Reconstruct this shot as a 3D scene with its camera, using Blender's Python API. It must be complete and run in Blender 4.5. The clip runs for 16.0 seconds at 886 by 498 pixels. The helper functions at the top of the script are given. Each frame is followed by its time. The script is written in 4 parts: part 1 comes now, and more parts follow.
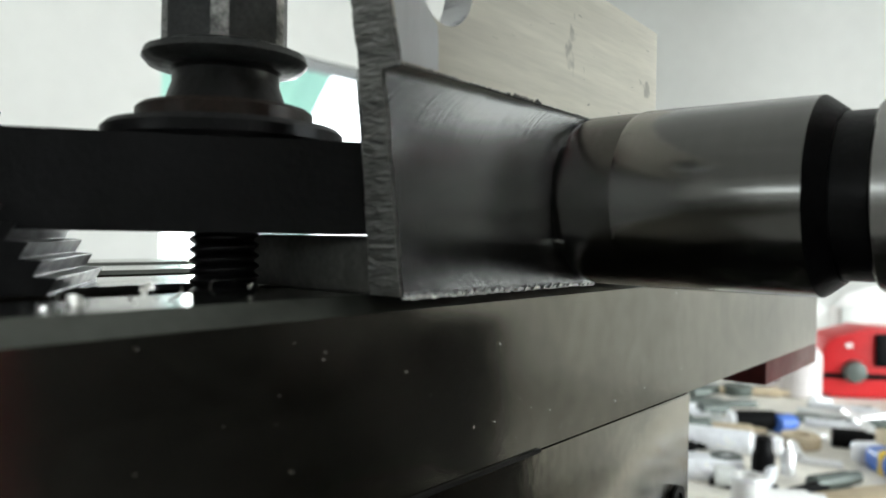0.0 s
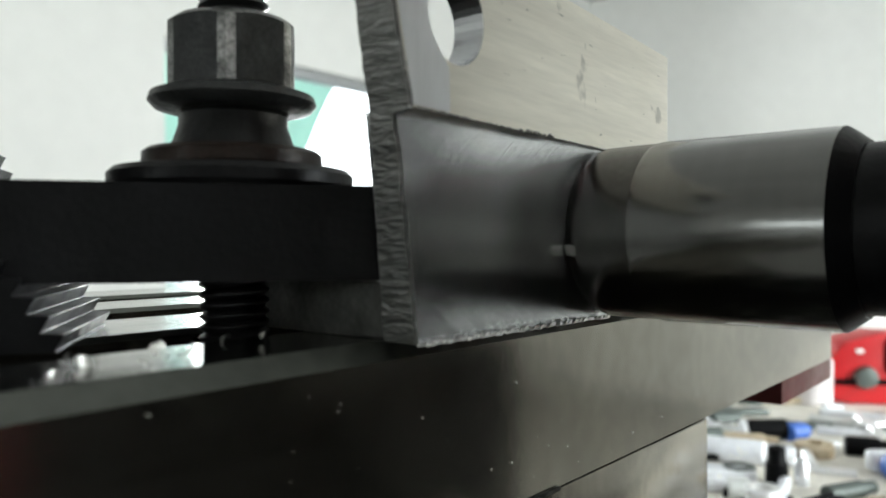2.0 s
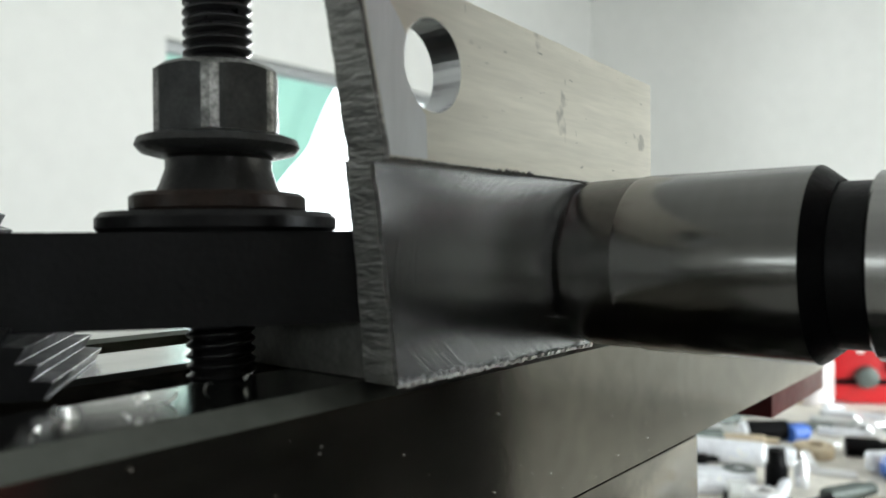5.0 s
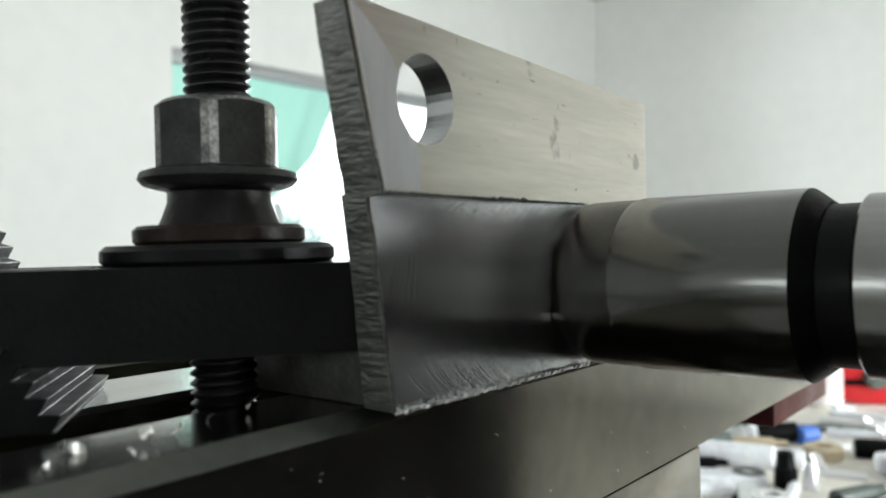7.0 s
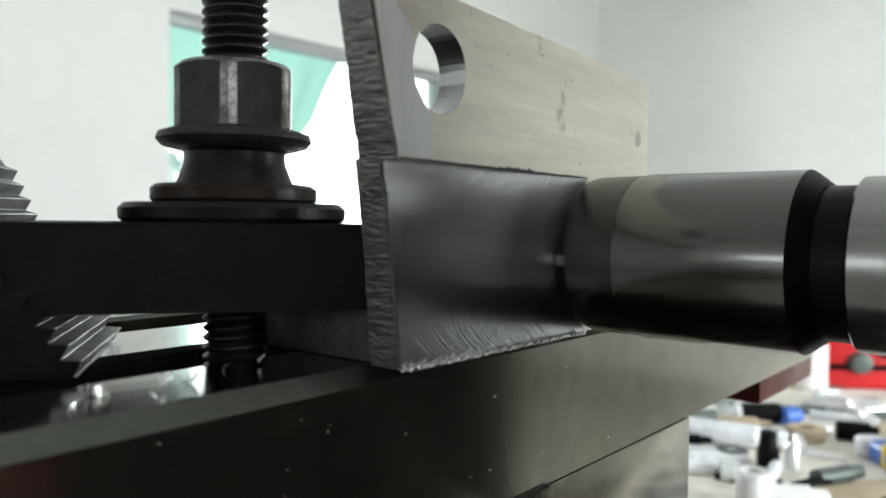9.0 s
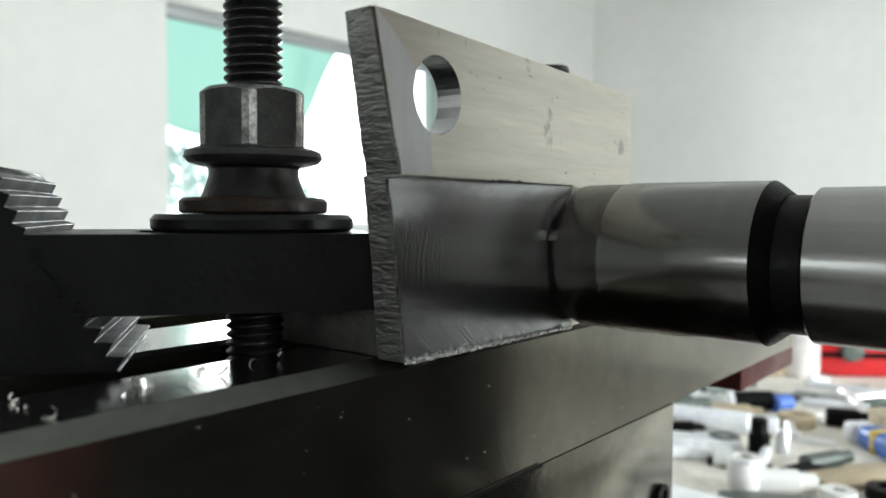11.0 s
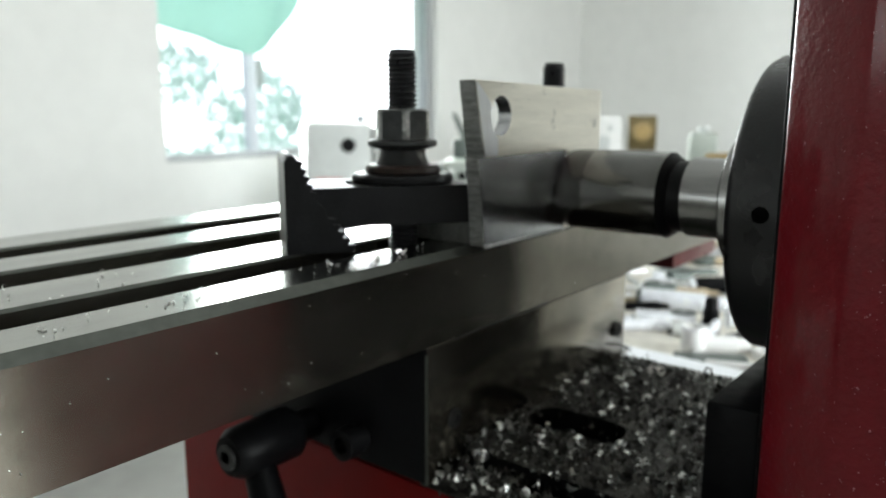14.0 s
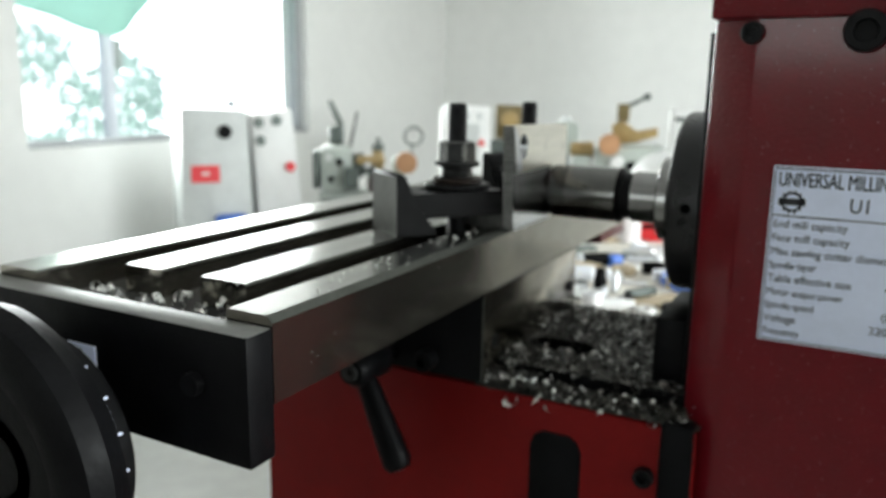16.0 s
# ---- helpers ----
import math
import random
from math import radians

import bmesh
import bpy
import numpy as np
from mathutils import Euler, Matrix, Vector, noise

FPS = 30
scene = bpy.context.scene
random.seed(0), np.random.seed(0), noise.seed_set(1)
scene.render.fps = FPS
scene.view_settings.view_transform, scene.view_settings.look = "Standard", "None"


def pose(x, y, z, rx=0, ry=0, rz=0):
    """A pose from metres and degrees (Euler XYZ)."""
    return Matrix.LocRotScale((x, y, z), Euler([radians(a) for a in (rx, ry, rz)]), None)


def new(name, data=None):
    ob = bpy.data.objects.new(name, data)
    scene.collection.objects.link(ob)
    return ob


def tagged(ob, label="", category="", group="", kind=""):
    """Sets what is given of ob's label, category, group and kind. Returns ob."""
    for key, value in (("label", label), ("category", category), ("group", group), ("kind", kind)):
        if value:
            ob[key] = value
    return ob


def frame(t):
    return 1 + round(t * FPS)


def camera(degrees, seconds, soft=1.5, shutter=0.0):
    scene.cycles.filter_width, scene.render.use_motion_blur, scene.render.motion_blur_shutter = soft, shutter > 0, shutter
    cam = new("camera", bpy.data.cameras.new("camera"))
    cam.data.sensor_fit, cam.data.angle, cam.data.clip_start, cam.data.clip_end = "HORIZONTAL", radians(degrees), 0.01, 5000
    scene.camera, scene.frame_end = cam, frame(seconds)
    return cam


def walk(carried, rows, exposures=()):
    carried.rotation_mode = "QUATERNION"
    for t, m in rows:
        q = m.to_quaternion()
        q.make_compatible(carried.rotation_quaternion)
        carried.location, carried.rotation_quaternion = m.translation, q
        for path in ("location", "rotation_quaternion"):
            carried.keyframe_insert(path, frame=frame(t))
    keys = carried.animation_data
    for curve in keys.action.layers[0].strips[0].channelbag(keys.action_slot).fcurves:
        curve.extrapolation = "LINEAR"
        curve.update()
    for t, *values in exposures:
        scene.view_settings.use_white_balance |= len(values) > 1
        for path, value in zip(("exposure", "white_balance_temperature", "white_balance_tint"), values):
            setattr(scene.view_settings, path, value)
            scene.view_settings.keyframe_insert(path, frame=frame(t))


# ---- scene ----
# camera: eye in metres, then pitch, roll and yaw in degrees
cam = camera(60.0, 16.0)
cam.data.dof.use_dof, cam.data.dof.focus_distance, cam.data.dof.aperture_fstop = True, 0.132, 25.0
PATH = [
    (0, 0.0606, -0.0613, 1.1074, -0.97, -0.93, 39.15),
    (0.5, 0.0570, -0.0570, 1.1095, -0.75, 0.02, 39.19),
    (1, 0.0568, -0.0579, 1.1095, -0.89, -0.37, 38.82),
    (1.5, 0.0592, -0.0602, 1.1105, -0.66, 0.00, 39.34),
    (2, 0.0583, -0.0607, 1.1117, -0.36, 0.08, 39.50),
    (2.5, 0.0605, -0.0598, 1.1126, -0.65, 0.26, 39.30),
    (3, 0.0612, -0.0616, 1.1150, 0.03, 0.57, 39.80),
    (3.5, 0.0624, -0.0608, 1.1145, -0.26, 0.44, 40.05),
    (4, 0.0621, -0.0610, 1.1149, -0.47, 0.55, 39.66),
    (6.5, 0.0633, -0.0636, 1.1201, -0.47, 0.64, 39.96),
    (7, 0.0650, -0.0641, 1.1204, -0.21, 1.38, 40.24),
    (7.5, 0.0656, -0.0668, 1.1234, -0.66, 0.77, 40.11),
    (8, 0.0672, -0.0676, 1.1221, -0.06, 1.13, 40.54),
    (8.5, 0.0663, -0.0698, 1.1232, -1.05, 0.01, 40.25),
    (9, 0.0658, -0.0697, 1.1194, -2.18, -0.59, 39.75),
    (9.2, 0.0661, -0.0699, 1.1201, -2.14, -0.21, 39.69),
    (11.3, 0.0781, -0.0865, 1.1232, -3.28, -0.17, 39.58),
    (11.5, 0.0882, -0.0999, 1.1251, -3.77, 0.20, 39.70),
    (12, 0.1104, -0.1359, 1.1350, -6.60, -0.41, 39.63),
    (12.5, 0.1197, -0.1541, 1.1389, -7.65, -0.44, 38.32),
    (13, 0.1254, -0.1649, 1.1399, -8.43, -0.05, 37.86),
    (13.5, 0.1359, -0.1842, 1.1435, -9.47, -0.00, 38.24),
    (14, 0.1308, -0.1852, 1.1419, -10.58, -0.07, 38.56),
    (14.5, 0.1410, -0.2033, 1.1435, -10.73, 0.52, 37.28),
    (15, 0.1550, -0.2421, 1.1531, -11.29, 0.74, 35.81),
    (15.5, 0.1607, -0.2846, 1.1598, -12.00, 0.52, 32.89),
    (16, 0.1375, -0.3296, 1.1643, -11.70, -0.87, 28.24),
]
walk(cam, [(t, pose(x, y, z, 90 + pitch, roll, yaw)) for t, x, y, z, pitch, roll, yaw in PATH])

# ---- light ----
ROOM = pose(0, 0, -0.05, 0, 0, 90)      # the window wall runs along the table


def in_room(u, v, z, turn=0):
    return ROOM @ pose(u, v, z, 0, 0, turn)


world = bpy.data.worlds.new("daylight")
scene.world = world
world.use_nodes = True
sky = world.node_tree.nodes.new("ShaderNodeTexSky")
sky.sky_type, sky.sun_disc = "NISHITA", False
sky.sun_elevation, sky.sun_rotation = radians(50), radians(20)
world.node_tree.links.new(sky.outputs["Color"], world.node_tree.nodes["Background"].inputs["Color"])
world.node_tree.nodes["Background"].inputs["Strength"].default_value = 0.15
scene.view_settings.exposure = 0.27


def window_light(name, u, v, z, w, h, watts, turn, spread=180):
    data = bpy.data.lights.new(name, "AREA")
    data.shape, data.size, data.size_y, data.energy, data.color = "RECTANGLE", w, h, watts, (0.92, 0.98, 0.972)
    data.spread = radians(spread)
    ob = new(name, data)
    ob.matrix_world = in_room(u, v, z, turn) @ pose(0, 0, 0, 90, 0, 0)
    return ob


window_light("window_daylight", 2.70, 2.92, 1.50, 1.7, 1.05, 62, 180, 140)      # sky light through the seen window
window_light("side_fill", 0.75, -3.52, 1.75, 2.5, 1.4, 190, 0)             # fill lamp at an assumed, unseen window, added to brighten the walls
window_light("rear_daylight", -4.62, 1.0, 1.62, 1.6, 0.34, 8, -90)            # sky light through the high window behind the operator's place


# ---- materials ----
def mat(name, color, rough=0.5, metal=0.0, var=0.0, scale=200.0, bump=0.0, bscale=600.0, rvar=0.0, coat=0.0, spec=0.5, stretch=(1, 1, 1), aniso=0.0):
    m = bpy.data.materials.new(name)
    m.use_nodes = True
    nt = m.node_tree
    b = nt.nodes["Principled BSDF"]
    b.inputs["Base Color"].default_value = (*color, 1)
    b.inputs["Roughness"].default_value, b.inputs["Metallic"].default_value = rough, metal
    b.inputs["Coat Weight"].default_value, b.inputs["Specular IOR Level"].default_value = coat, spec
    b.inputs["Coat Roughness"].default_value = rough
    b.inputs["Anisotropic"].default_value = aniso
    co = nt.nodes.new("ShaderNodeTexCoord")
    mp = nt.nodes.new("ShaderNodeMapping")
    mp.inputs["Scale"].default_value = stretch
    nt.links.new(co.outputs["Object"], mp.inputs["Vector"])

    def tex(s, detail=4.0):
        n = nt.nodes.new("ShaderNodeTexNoise")
        n.inputs["Scale"].default_value, n.inputs["Detail"].default_value = s, detail
        nt.links.new(mp.outputs["Vector"], n.inputs["Vector"])
        return n.outputs["Fac"]

    def ranged(sock, lo, hi, a=0.3, c=0.7):
        r = nt.nodes.new("ShaderNodeMapRange")
        r.inputs["From Min"].default_value, r.inputs["From Max"].default_value = a, c
        r.inputs["To Min"].default_value, r.inputs["To Max"].default_value = lo, hi
        nt.links.new(sock, r.inputs["Value"])
        return r.outputs["Result"]

    if var:
        big, small = tex(scale), tex(scale * 7, 2.0)
        add = nt.nodes.new("ShaderNodeMath")
        add.operation = "MULTIPLY"
        nt.links.new(ranged(big, 1 - var, 1 + var), add.inputs[0])
        nt.links.new(ranged(small, 1 - var * 0.6, 1 + var * 0.6), add.inputs[1])
        mix = nt.nodes.new("ShaderNodeVectorMath")
        mix.operation = "SCALE"
        mix.inputs[0].default_value = color
        nt.links.new(add.outputs[0], mix.inputs["Scale"])
        nt.links.new(mix.outputs[0], b.inputs["Base Color"])
        if rvar:
            nt.links.new(ranged(tex(scale * 1.7), rough - rvar, rough + rvar), b.inputs["Roughness"])
    if bump:
        bp = nt.nodes.new("ShaderNodeBump")
        bp.inputs["Strength"].default_value, bp.inputs["Distance"].default_value = bump, 0.0004
        nt.links.new(tex(bscale), bp.inputs["Height"])
        nt.links.new(bp.outputs["Normal"], b.inputs["Normal"])
    return m


def milled_mat():
    """Face-milled aluminium: arcs that the cutter's end left, stepped along the feed."""
    m = mat("milled_aluminium", (0.93, 0.945, 0.975), 0.3, 1.0, 0.05, 120)
    nt = m.node_tree
    b = nt.nodes["Principled BSDF"]
    co = nt.nodes.new("ShaderNodeTexCoord")
    sep = nt.nodes.new("ShaderNodeSeparateXYZ")
    nt.links.new(co.outputs["Object"], sep.inputs[0])

    def op(kind, a, c=None):
        n = nt.nodes.new("ShaderNodeMath")
        n.operation = kind
        for i, val in enumerate((a, c)):
            if val is None:
                continue
            if isinstance(val, (int, float)):
                n.inputs[i].default_value = val
            else:
                nt.links.new(val, n.inputs[i])
        return n.outputs[0]
    dz = op("SUBTRACT", sep.outputs["Z"], 0.0133)
    root = op("SQRT", op("MAXIMUM", op("SUBTRACT", 0.0144 ** 2, op("MULTIPLY", dz, dz)), 0.0))
    s = op("ADD", sep.outputs["Y"], root)
    jag = nt.nodes.new("ShaderNodeTexNoise")
    jag.noise_dimensions = "1D"
    jag.inputs["Scale"].default_value, jag.inputs["Detail"].default_value = 1900.0, 4.0
    nt.links.new(s, jag.inputs["W"])
    bp = nt.nodes.new("ShaderNodeBump")
    bp.inputs["Strength"].default_value, bp.inputs["Distance"].default_value = 0.17, 0.0002
    nt.links.new(jag.outputs["Fac"], bp.inputs["Height"])
    nt.links.new(bp.outputs["Normal"], b.inputs["Normal"])
    nt.links.new(op("ADD", op("MULTIPLY", jag.outputs["Fac"], 0.22), 0.07), b.inputs["Roughness"])
    return m


def skim_mat():
    """The plate's face: dull extruded skin, with a bright patch that an earlier pass cut beside the sawn end."""
    m = mat("plate_skin", (0.86, 0.82, 0.74), 0.33, 1.0, 0.07, 230, 0.10, 900, 0.05, stretch=(1, 0.06, 1))
    nt = m.node_tree
    b = nt.nodes["Principled BSDF"]
    src = b.inputs["Base Color"].links[0].from_socket
    co = nt.nodes.new("ShaderNodeTexCoord")
    prev = src
    for scl, spin, lo in (((1, 260, 1100), 0.15, 0.70), ((1, 900, 240), -0.4, 0.715), ((1, 120, 120), 0.0, 0.66)):
        mp = nt.nodes.new("ShaderNodeMapping")
        mp.inputs["Scale"].default_value, mp.inputs["Rotation"].default_value = scl, (spin, 0, 0)
        nt.links.new(co.outputs["Object"], mp.inputs["Vector"])
        tx = nt.nodes.new("ShaderNodeTexNoise")
        tx.inputs["Scale"].default_value, tx.inputs["Detail"].default_value = 1.0, 3.0
        nt.links.new(mp.outputs[0], tx.inputs["Vector"])
        rg = nt.nodes.new("ShaderNodeMapRange")
        rg.inputs["From Min"].default_value, rg.inputs["From Max"].default_value = lo, lo + 0.05
        rg.inputs["To Min"].default_value, rg.inputs["To Max"].default_value = 1.0, 0.62
        nt.links.new(tx.outputs["Fac"], rg.inputs["Value"])
        sc = nt.nodes.new("ShaderNodeVectorMath")
        sc.operation = "SCALE"
        nt.links.new(prev, sc.inputs[0])
        nt.links.new(rg.outputs[0], sc.inputs["Scale"])
        prev = sc.outputs[0]
    nt.links.new(prev, b.inputs["Base Color"])
    return m


M_ALU = skim_mat()
M_MILL = milled_mat()
M_FOOT_SHADE = mat("shaded_aluminium", (0.09, 0.09, 0.083), 0.6, 0.5, 0.3, 150, 0.4, 500, 0.1)
M_SAWN = mat("sawn_aluminium", (0.25, 0.25, 0.243), 0.42, 1.0, 0.3, 420, 0.9, 900, 0.1, stretch=(0.5, 1, 2.2))
M_BRIGHT = mat("bright_aluminium", (0.90, 0.91, 0.93), 0.46, 1.0, 0.04, 300, 0.05, 700, stretch=(1, 1, 0.1))
M_BORE = mat("drilled_bore", (0.62, 0.63, 0.65), 0.24, 1.0, 0.04, 300, 0.05, 700, stretch=(1, 1, 0.1))
M_BURR = mat("burr_aluminium", (0.75, 0.75, 0.74), 0.3, 1.0, 0.15, 900, 0.4, 1500)
M_OXIDE = mat("black_oxide_steel", (0.005, 0.005, 0.0055), 0.40, 0.0, 0.35, 150, 0.2, 900, 0.08, spec=0.12)
M_NUT = mat("worn_oxide_steel", (0.026, 0.027, 0.027), 0.42, 0.3, 0.38, 260, 0.3, 900, 0.12, spec=0.3)
M_NUTEDGE = mat("rubbed_nut_edge", (0.17, 0.17, 0.165), 0.36, 0.6, 0.7, 300, 0.3, 900, 0.1)
M_RUST = mat("browned_steel", (0.018, 0.011, 0.008), 0.45, 0.1, 0.4, 200, 0.3, 800, 0.1, spec=0.2)
M_CONE = mat("oily_black_cone", (0.008, 0.008, 0.008), 0.40, 0.0, 0.4, 200, 0.2, 900, 0.1, spec=0.2)
M_STUD = mat("stud_steel", (0.022, 0.022, 0.024), 0.36, 0.4, 0.3, 250, 0.2, 900, 0.1)
M_TABLE = mat("ground_table_top", (0.30, 0.30, 0.275), 0.2, 1.0, 0.10, 60, 0.05, 500, 0.05, stretch=(1, 0.15, 1))
M_FRONT = mat("oiled_cast_iron", (0.315, 0.292, 0.247), 0.15, 0.97, 0.16, 35, 0.02, 900, 0.03, coat=0.3)
M_FRONT.node_tree.nodes["Principled BSDF"].inputs["Coat IOR"].default_value = 1.8
M_SADDLE = mat("stained_cast_iron", (0.25, 0.228, 0.188), 0.17, 0.95, 0.16, 70, 0.08, 500, 0.05, coat=0.1)
M_EDGE = mat("dull_edge", (0.085, 0.09, 0.08), 0.38, 0.9, 0.15, 60, 0.1, 600, 0.05)
M_STEPEND = mat("lit_end_worn_top", (0.16, 0.16, 0.152), 0.45, 0.5, 0.15, 100, 0.2, 500)
M_HOLE = mat("hole_dark", (0.002, 0.002, 0.002), 0.95, 0.0, spec=0.0)
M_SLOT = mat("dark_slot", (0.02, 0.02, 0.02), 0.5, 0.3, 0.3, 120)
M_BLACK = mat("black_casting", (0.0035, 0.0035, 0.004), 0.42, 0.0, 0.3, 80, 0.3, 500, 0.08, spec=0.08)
M_FLANGE = mat("black_flange", (0.010, 0.010, 0.011), 0.30, 0.1, 0.25, 60, 0.2, 1200, 0.05)
M_STEEL = mat("ground_steel", (0.29, 0.288, 0.28), 0.22, 1.0, 0.1, 120, 0.08, 500, 0.05, stretch=(0.1, 1, 1))
M_BAND = mat("dark_band", (0.080, 0.079, 0.075), 0.27, 1.0, 0.15, 120, 0.1, 600)
M_CUT = mat("cutter_body", (0.155, 0.154, 0.148), 0.18, 1.0, 0.05, 120, stretch=(1, 0.1, 0.1))
M_RED = mat("red_hammer_paint", (0.130, 0.0035, 0.008), 0.42, 0.0, 0.08, 60, 0.8, 620, 0.04, 0.42, spec=0.10)
M_RED.node_tree.nodes["Principled BSDF"].inputs["Coat Roughness"].default_value = 0.13
# pale specks in the colour stand for glints on the paint's bumps
_nt = M_RED.node_tree
_b = _nt.nodes["Principled BSDF"]
_co, _tx, _rg, _mx = (_nt.nodes.new(k) for k in ("ShaderNodeTexCoord", "ShaderNodeTexNoise", "ShaderNodeMapRange", "ShaderNodeMix"))
_tx.inputs["Scale"].default_value, _tx.inputs["Detail"].default_value = 1150.0, 2.0
_rg.inputs["From Min"].default_value, _rg.inputs["From Max"].default_value = 0.70, 0.78
_mx.data_type = "RGBA"
_mx.inputs["B"].default_value = (0.42, 0.20, 0.23, 1)
_nt.links.new(_co.outputs["Object"], _tx.inputs["Vector"])
_nt.links.new(_tx.outputs["Fac"], _rg.inputs["Value"])
_nt.links.new(_rg.outputs["Result"], _mx.inputs["Factor"])
_nt.links.new(_b.inputs["Base Color"].links[0].from_socket, _mx.inputs["A"])
_nt.links.new(_mx.outputs["Result"], _b.inputs["Base Color"])
M_REDBASE = mat("red_base_paint", (0.14, 0.003, 0.003), 0.5, 0.0, 0.08, 30, 0.15, 400, 0.04, 0.0, spec=0.12)
M_BRACKET = mat("bracket_paint", (0.06, 0.006, 0.006), 0.4, 0.0, 0.3, 60, 0.4, 300, 0.08)
M_PLATE = mat("plate_white", (0.73, 0.79, 0.97), 0.4, 0.0, 0.03, 60)
M_INK = mat("plate_ink", (0.012, 0.012, 0.016), 0.5)
M_CHIP = mat("aluminium_chips", (0.80, 0.80, 0.78), 0.28, 1.0, 0.3, 400)
M_SWARF = mat("oily_swarf", (0.045, 0.043, 0.037), 0.4, 0.5, 0.55, 260, 1.0, 900, 0.15)
M_WALL = mat("white_wall", (0.75, 0.75, 0.73), 0.85, 0.0, 0.03, 1.5, 0.1, 40)
M_CEIL = mat("grey_ceiling", (0.62, 0.62, 0.61), 0.9, 0.0, 0.1, 1.5)
M_FLOOR = mat("pale_floor", (0.31, 0.305, 0.285), 0.5, 0.0, 0.10, 2.0, 0.05, 60)
M_FRAME = mat("window_aluminium", (0.40, 0.41, 0.42), 0.45, 0.3, 0.05, 5)
M_GREYM = mat("machine_grey", (0.56, 0.58, 0.57), 0.45, 0.0, 0.06, 6)
M_WHITEM = mat("machine_white", (0.78, 0.78, 0.77), 0.45, 0.0, 0.04, 6)
M_DKGREEN = mat("machine_dark", (0.10, 0.12, 0.11), 0.4, 0.3, 0.2, 20)
M_SAGE = mat("machine_sage", (0.42, 0.46, 0.42), 0.45, 0.0, 0.1, 10)
M_TAN = mat("brass_tan", (0.38, 0.27, 0.12), 0.4, 0.4, 0.2, 20)
M_SIGN = mat("red_sign", (0.75, 0.05, 0.06), 0.5, 0.0, 0.05, 10)
M_REDTOOL = mat("red_plastic", (0.55, 0.015, 0.02), 0.35, 0.0, 0.1, 30)
M_BLUE = mat("blue_plastic", (0.06, 0.16, 0.55), 0.4, 0.0, 0.1, 30)
M_YELLOW = mat("yellow_plastic", (0.8, 0.55, 0.04), 0.4, 0.0, 0.05, 30)
M_CLOTH = mat("bench_paper", (0.82, 0.84, 0.88), 0.8, 0.0, 0.05, 8)
M_BENCH = mat("bench_top", (0.80, 0.77, 0.70), 0.7, 0.0, 0.2, 9, 0.2, 60)
M_TARP = mat("green_tarpaulin", (0.36, 0.55, 0.46), 0.7, 0.0, 0.12, 2)
M_LEAF = mat("foliage", (0.12, 0.22, 0.16), 0.6, 0.0, 0.3, 5)
for m, tone in ((M_TARP, (0.58, 0.76, 0.68, 1)), (M_LEAF, (0.80, 0.89, 0.85, 1))):
    nt_ = m.node_tree
    thin = nt_.nodes.new("ShaderNodeBsdfTranslucent")
    thin.inputs["Color"].default_value = tone
    mixed = nt_.nodes.new("ShaderNodeMixShader")
    mixed.inputs["Fac"].default_value = 0.88
    nt_.links.new(nt_.nodes["Principled BSDF"].outputs[0], mixed.inputs[1])
    nt_.links.new(thin.outputs[0], mixed.inputs[2])
    nt_.links.new(mixed.outputs[0], nt_.nodes["Material Output"].inputs["Surface"])
M_POST = mat("white_post", (0.75, 0.76, 0.78), 0.6, 0.0, 0.05, 5)
M_GROUND = mat("yard_ground", (0.42, 0.42, 0.39), 0.9, 0.0, 0.15, 1.0)


M_SKY = bpy.data.materials.new("overcast_sky")
M_SKY.use_nodes = True
M_SKY.node_tree.nodes["Principled BSDF"].inputs["Base Color"].default_value = (0.9, 0.9, 0.9, 1)
M_SKY.node_tree.nodes["Principled BSDF"].inputs["Emission Color"].default_value = (0.93, 0.98, 1.0, 1)
M_SKY.node_tree.nodes["Principled BSDF"].inputs["Emission Strength"].default_value = 2.6


# ---- mesh helpers ----
def finish(bm, smooth=None):
    bmesh.ops.recalc_face_normals(bm, faces=bm.faces)
    if smooth:
        for f in bm.faces:
            f.smooth = True
        for e in bm.edges:
            if len(e.link_faces) == 2 and e.calc_face_angle(0) > radians(smooth):
                e.smooth = False
    return bm


def part(name, bm, material, parent=None, label="", at=None):
    me = bpy.data.meshes.new(name)
    bm.to_mesh(me)
    bm.free()
    for m in (material if isinstance(material, (list, tuple)) else (material,)):
        me.materials.append(m)
    ob = new(name, me)
    ob.parent = parent
    if at is not None:
        ob.matrix_basis = at
    if label:
        ob["label"] = label
    return ob


def thing(name, label, category, at=None, group="", kind=""):
    ob = new(name)
    ob.empty_display_size = 0.02
    if at is not None:
        ob.matrix_basis = at
    return tagged(ob, label, category, group, kind)


def bevel(bm, w, angle=30, seg=2):
    es = [e for e in bm.edges if len(e.link_faces) == 2 and e.calc_face_angle(0) > radians(angle)]
    if w:
        bmesh.ops.bevel(bm, geom=es, offset=w, segments=seg, profile=0.5, affect="EDGES", clamp_overlap=True)
    return bm


def box(x0, x1, y0, y1, z0, z1, w=0.0, seg=2):
    bm = bmesh.new()
    bmesh.ops.create_cube(bm, size=1.0, matrix=Matrix.Translation(((x0 + x1) / 2, (y0 + y1) / 2, (z0 + z1) / 2)) @ Matrix.Diagonal((x1 - x0, y1 - y0, z1 - z0, 1)))
    return finish(bevel(bm, w, 30, seg), 35)


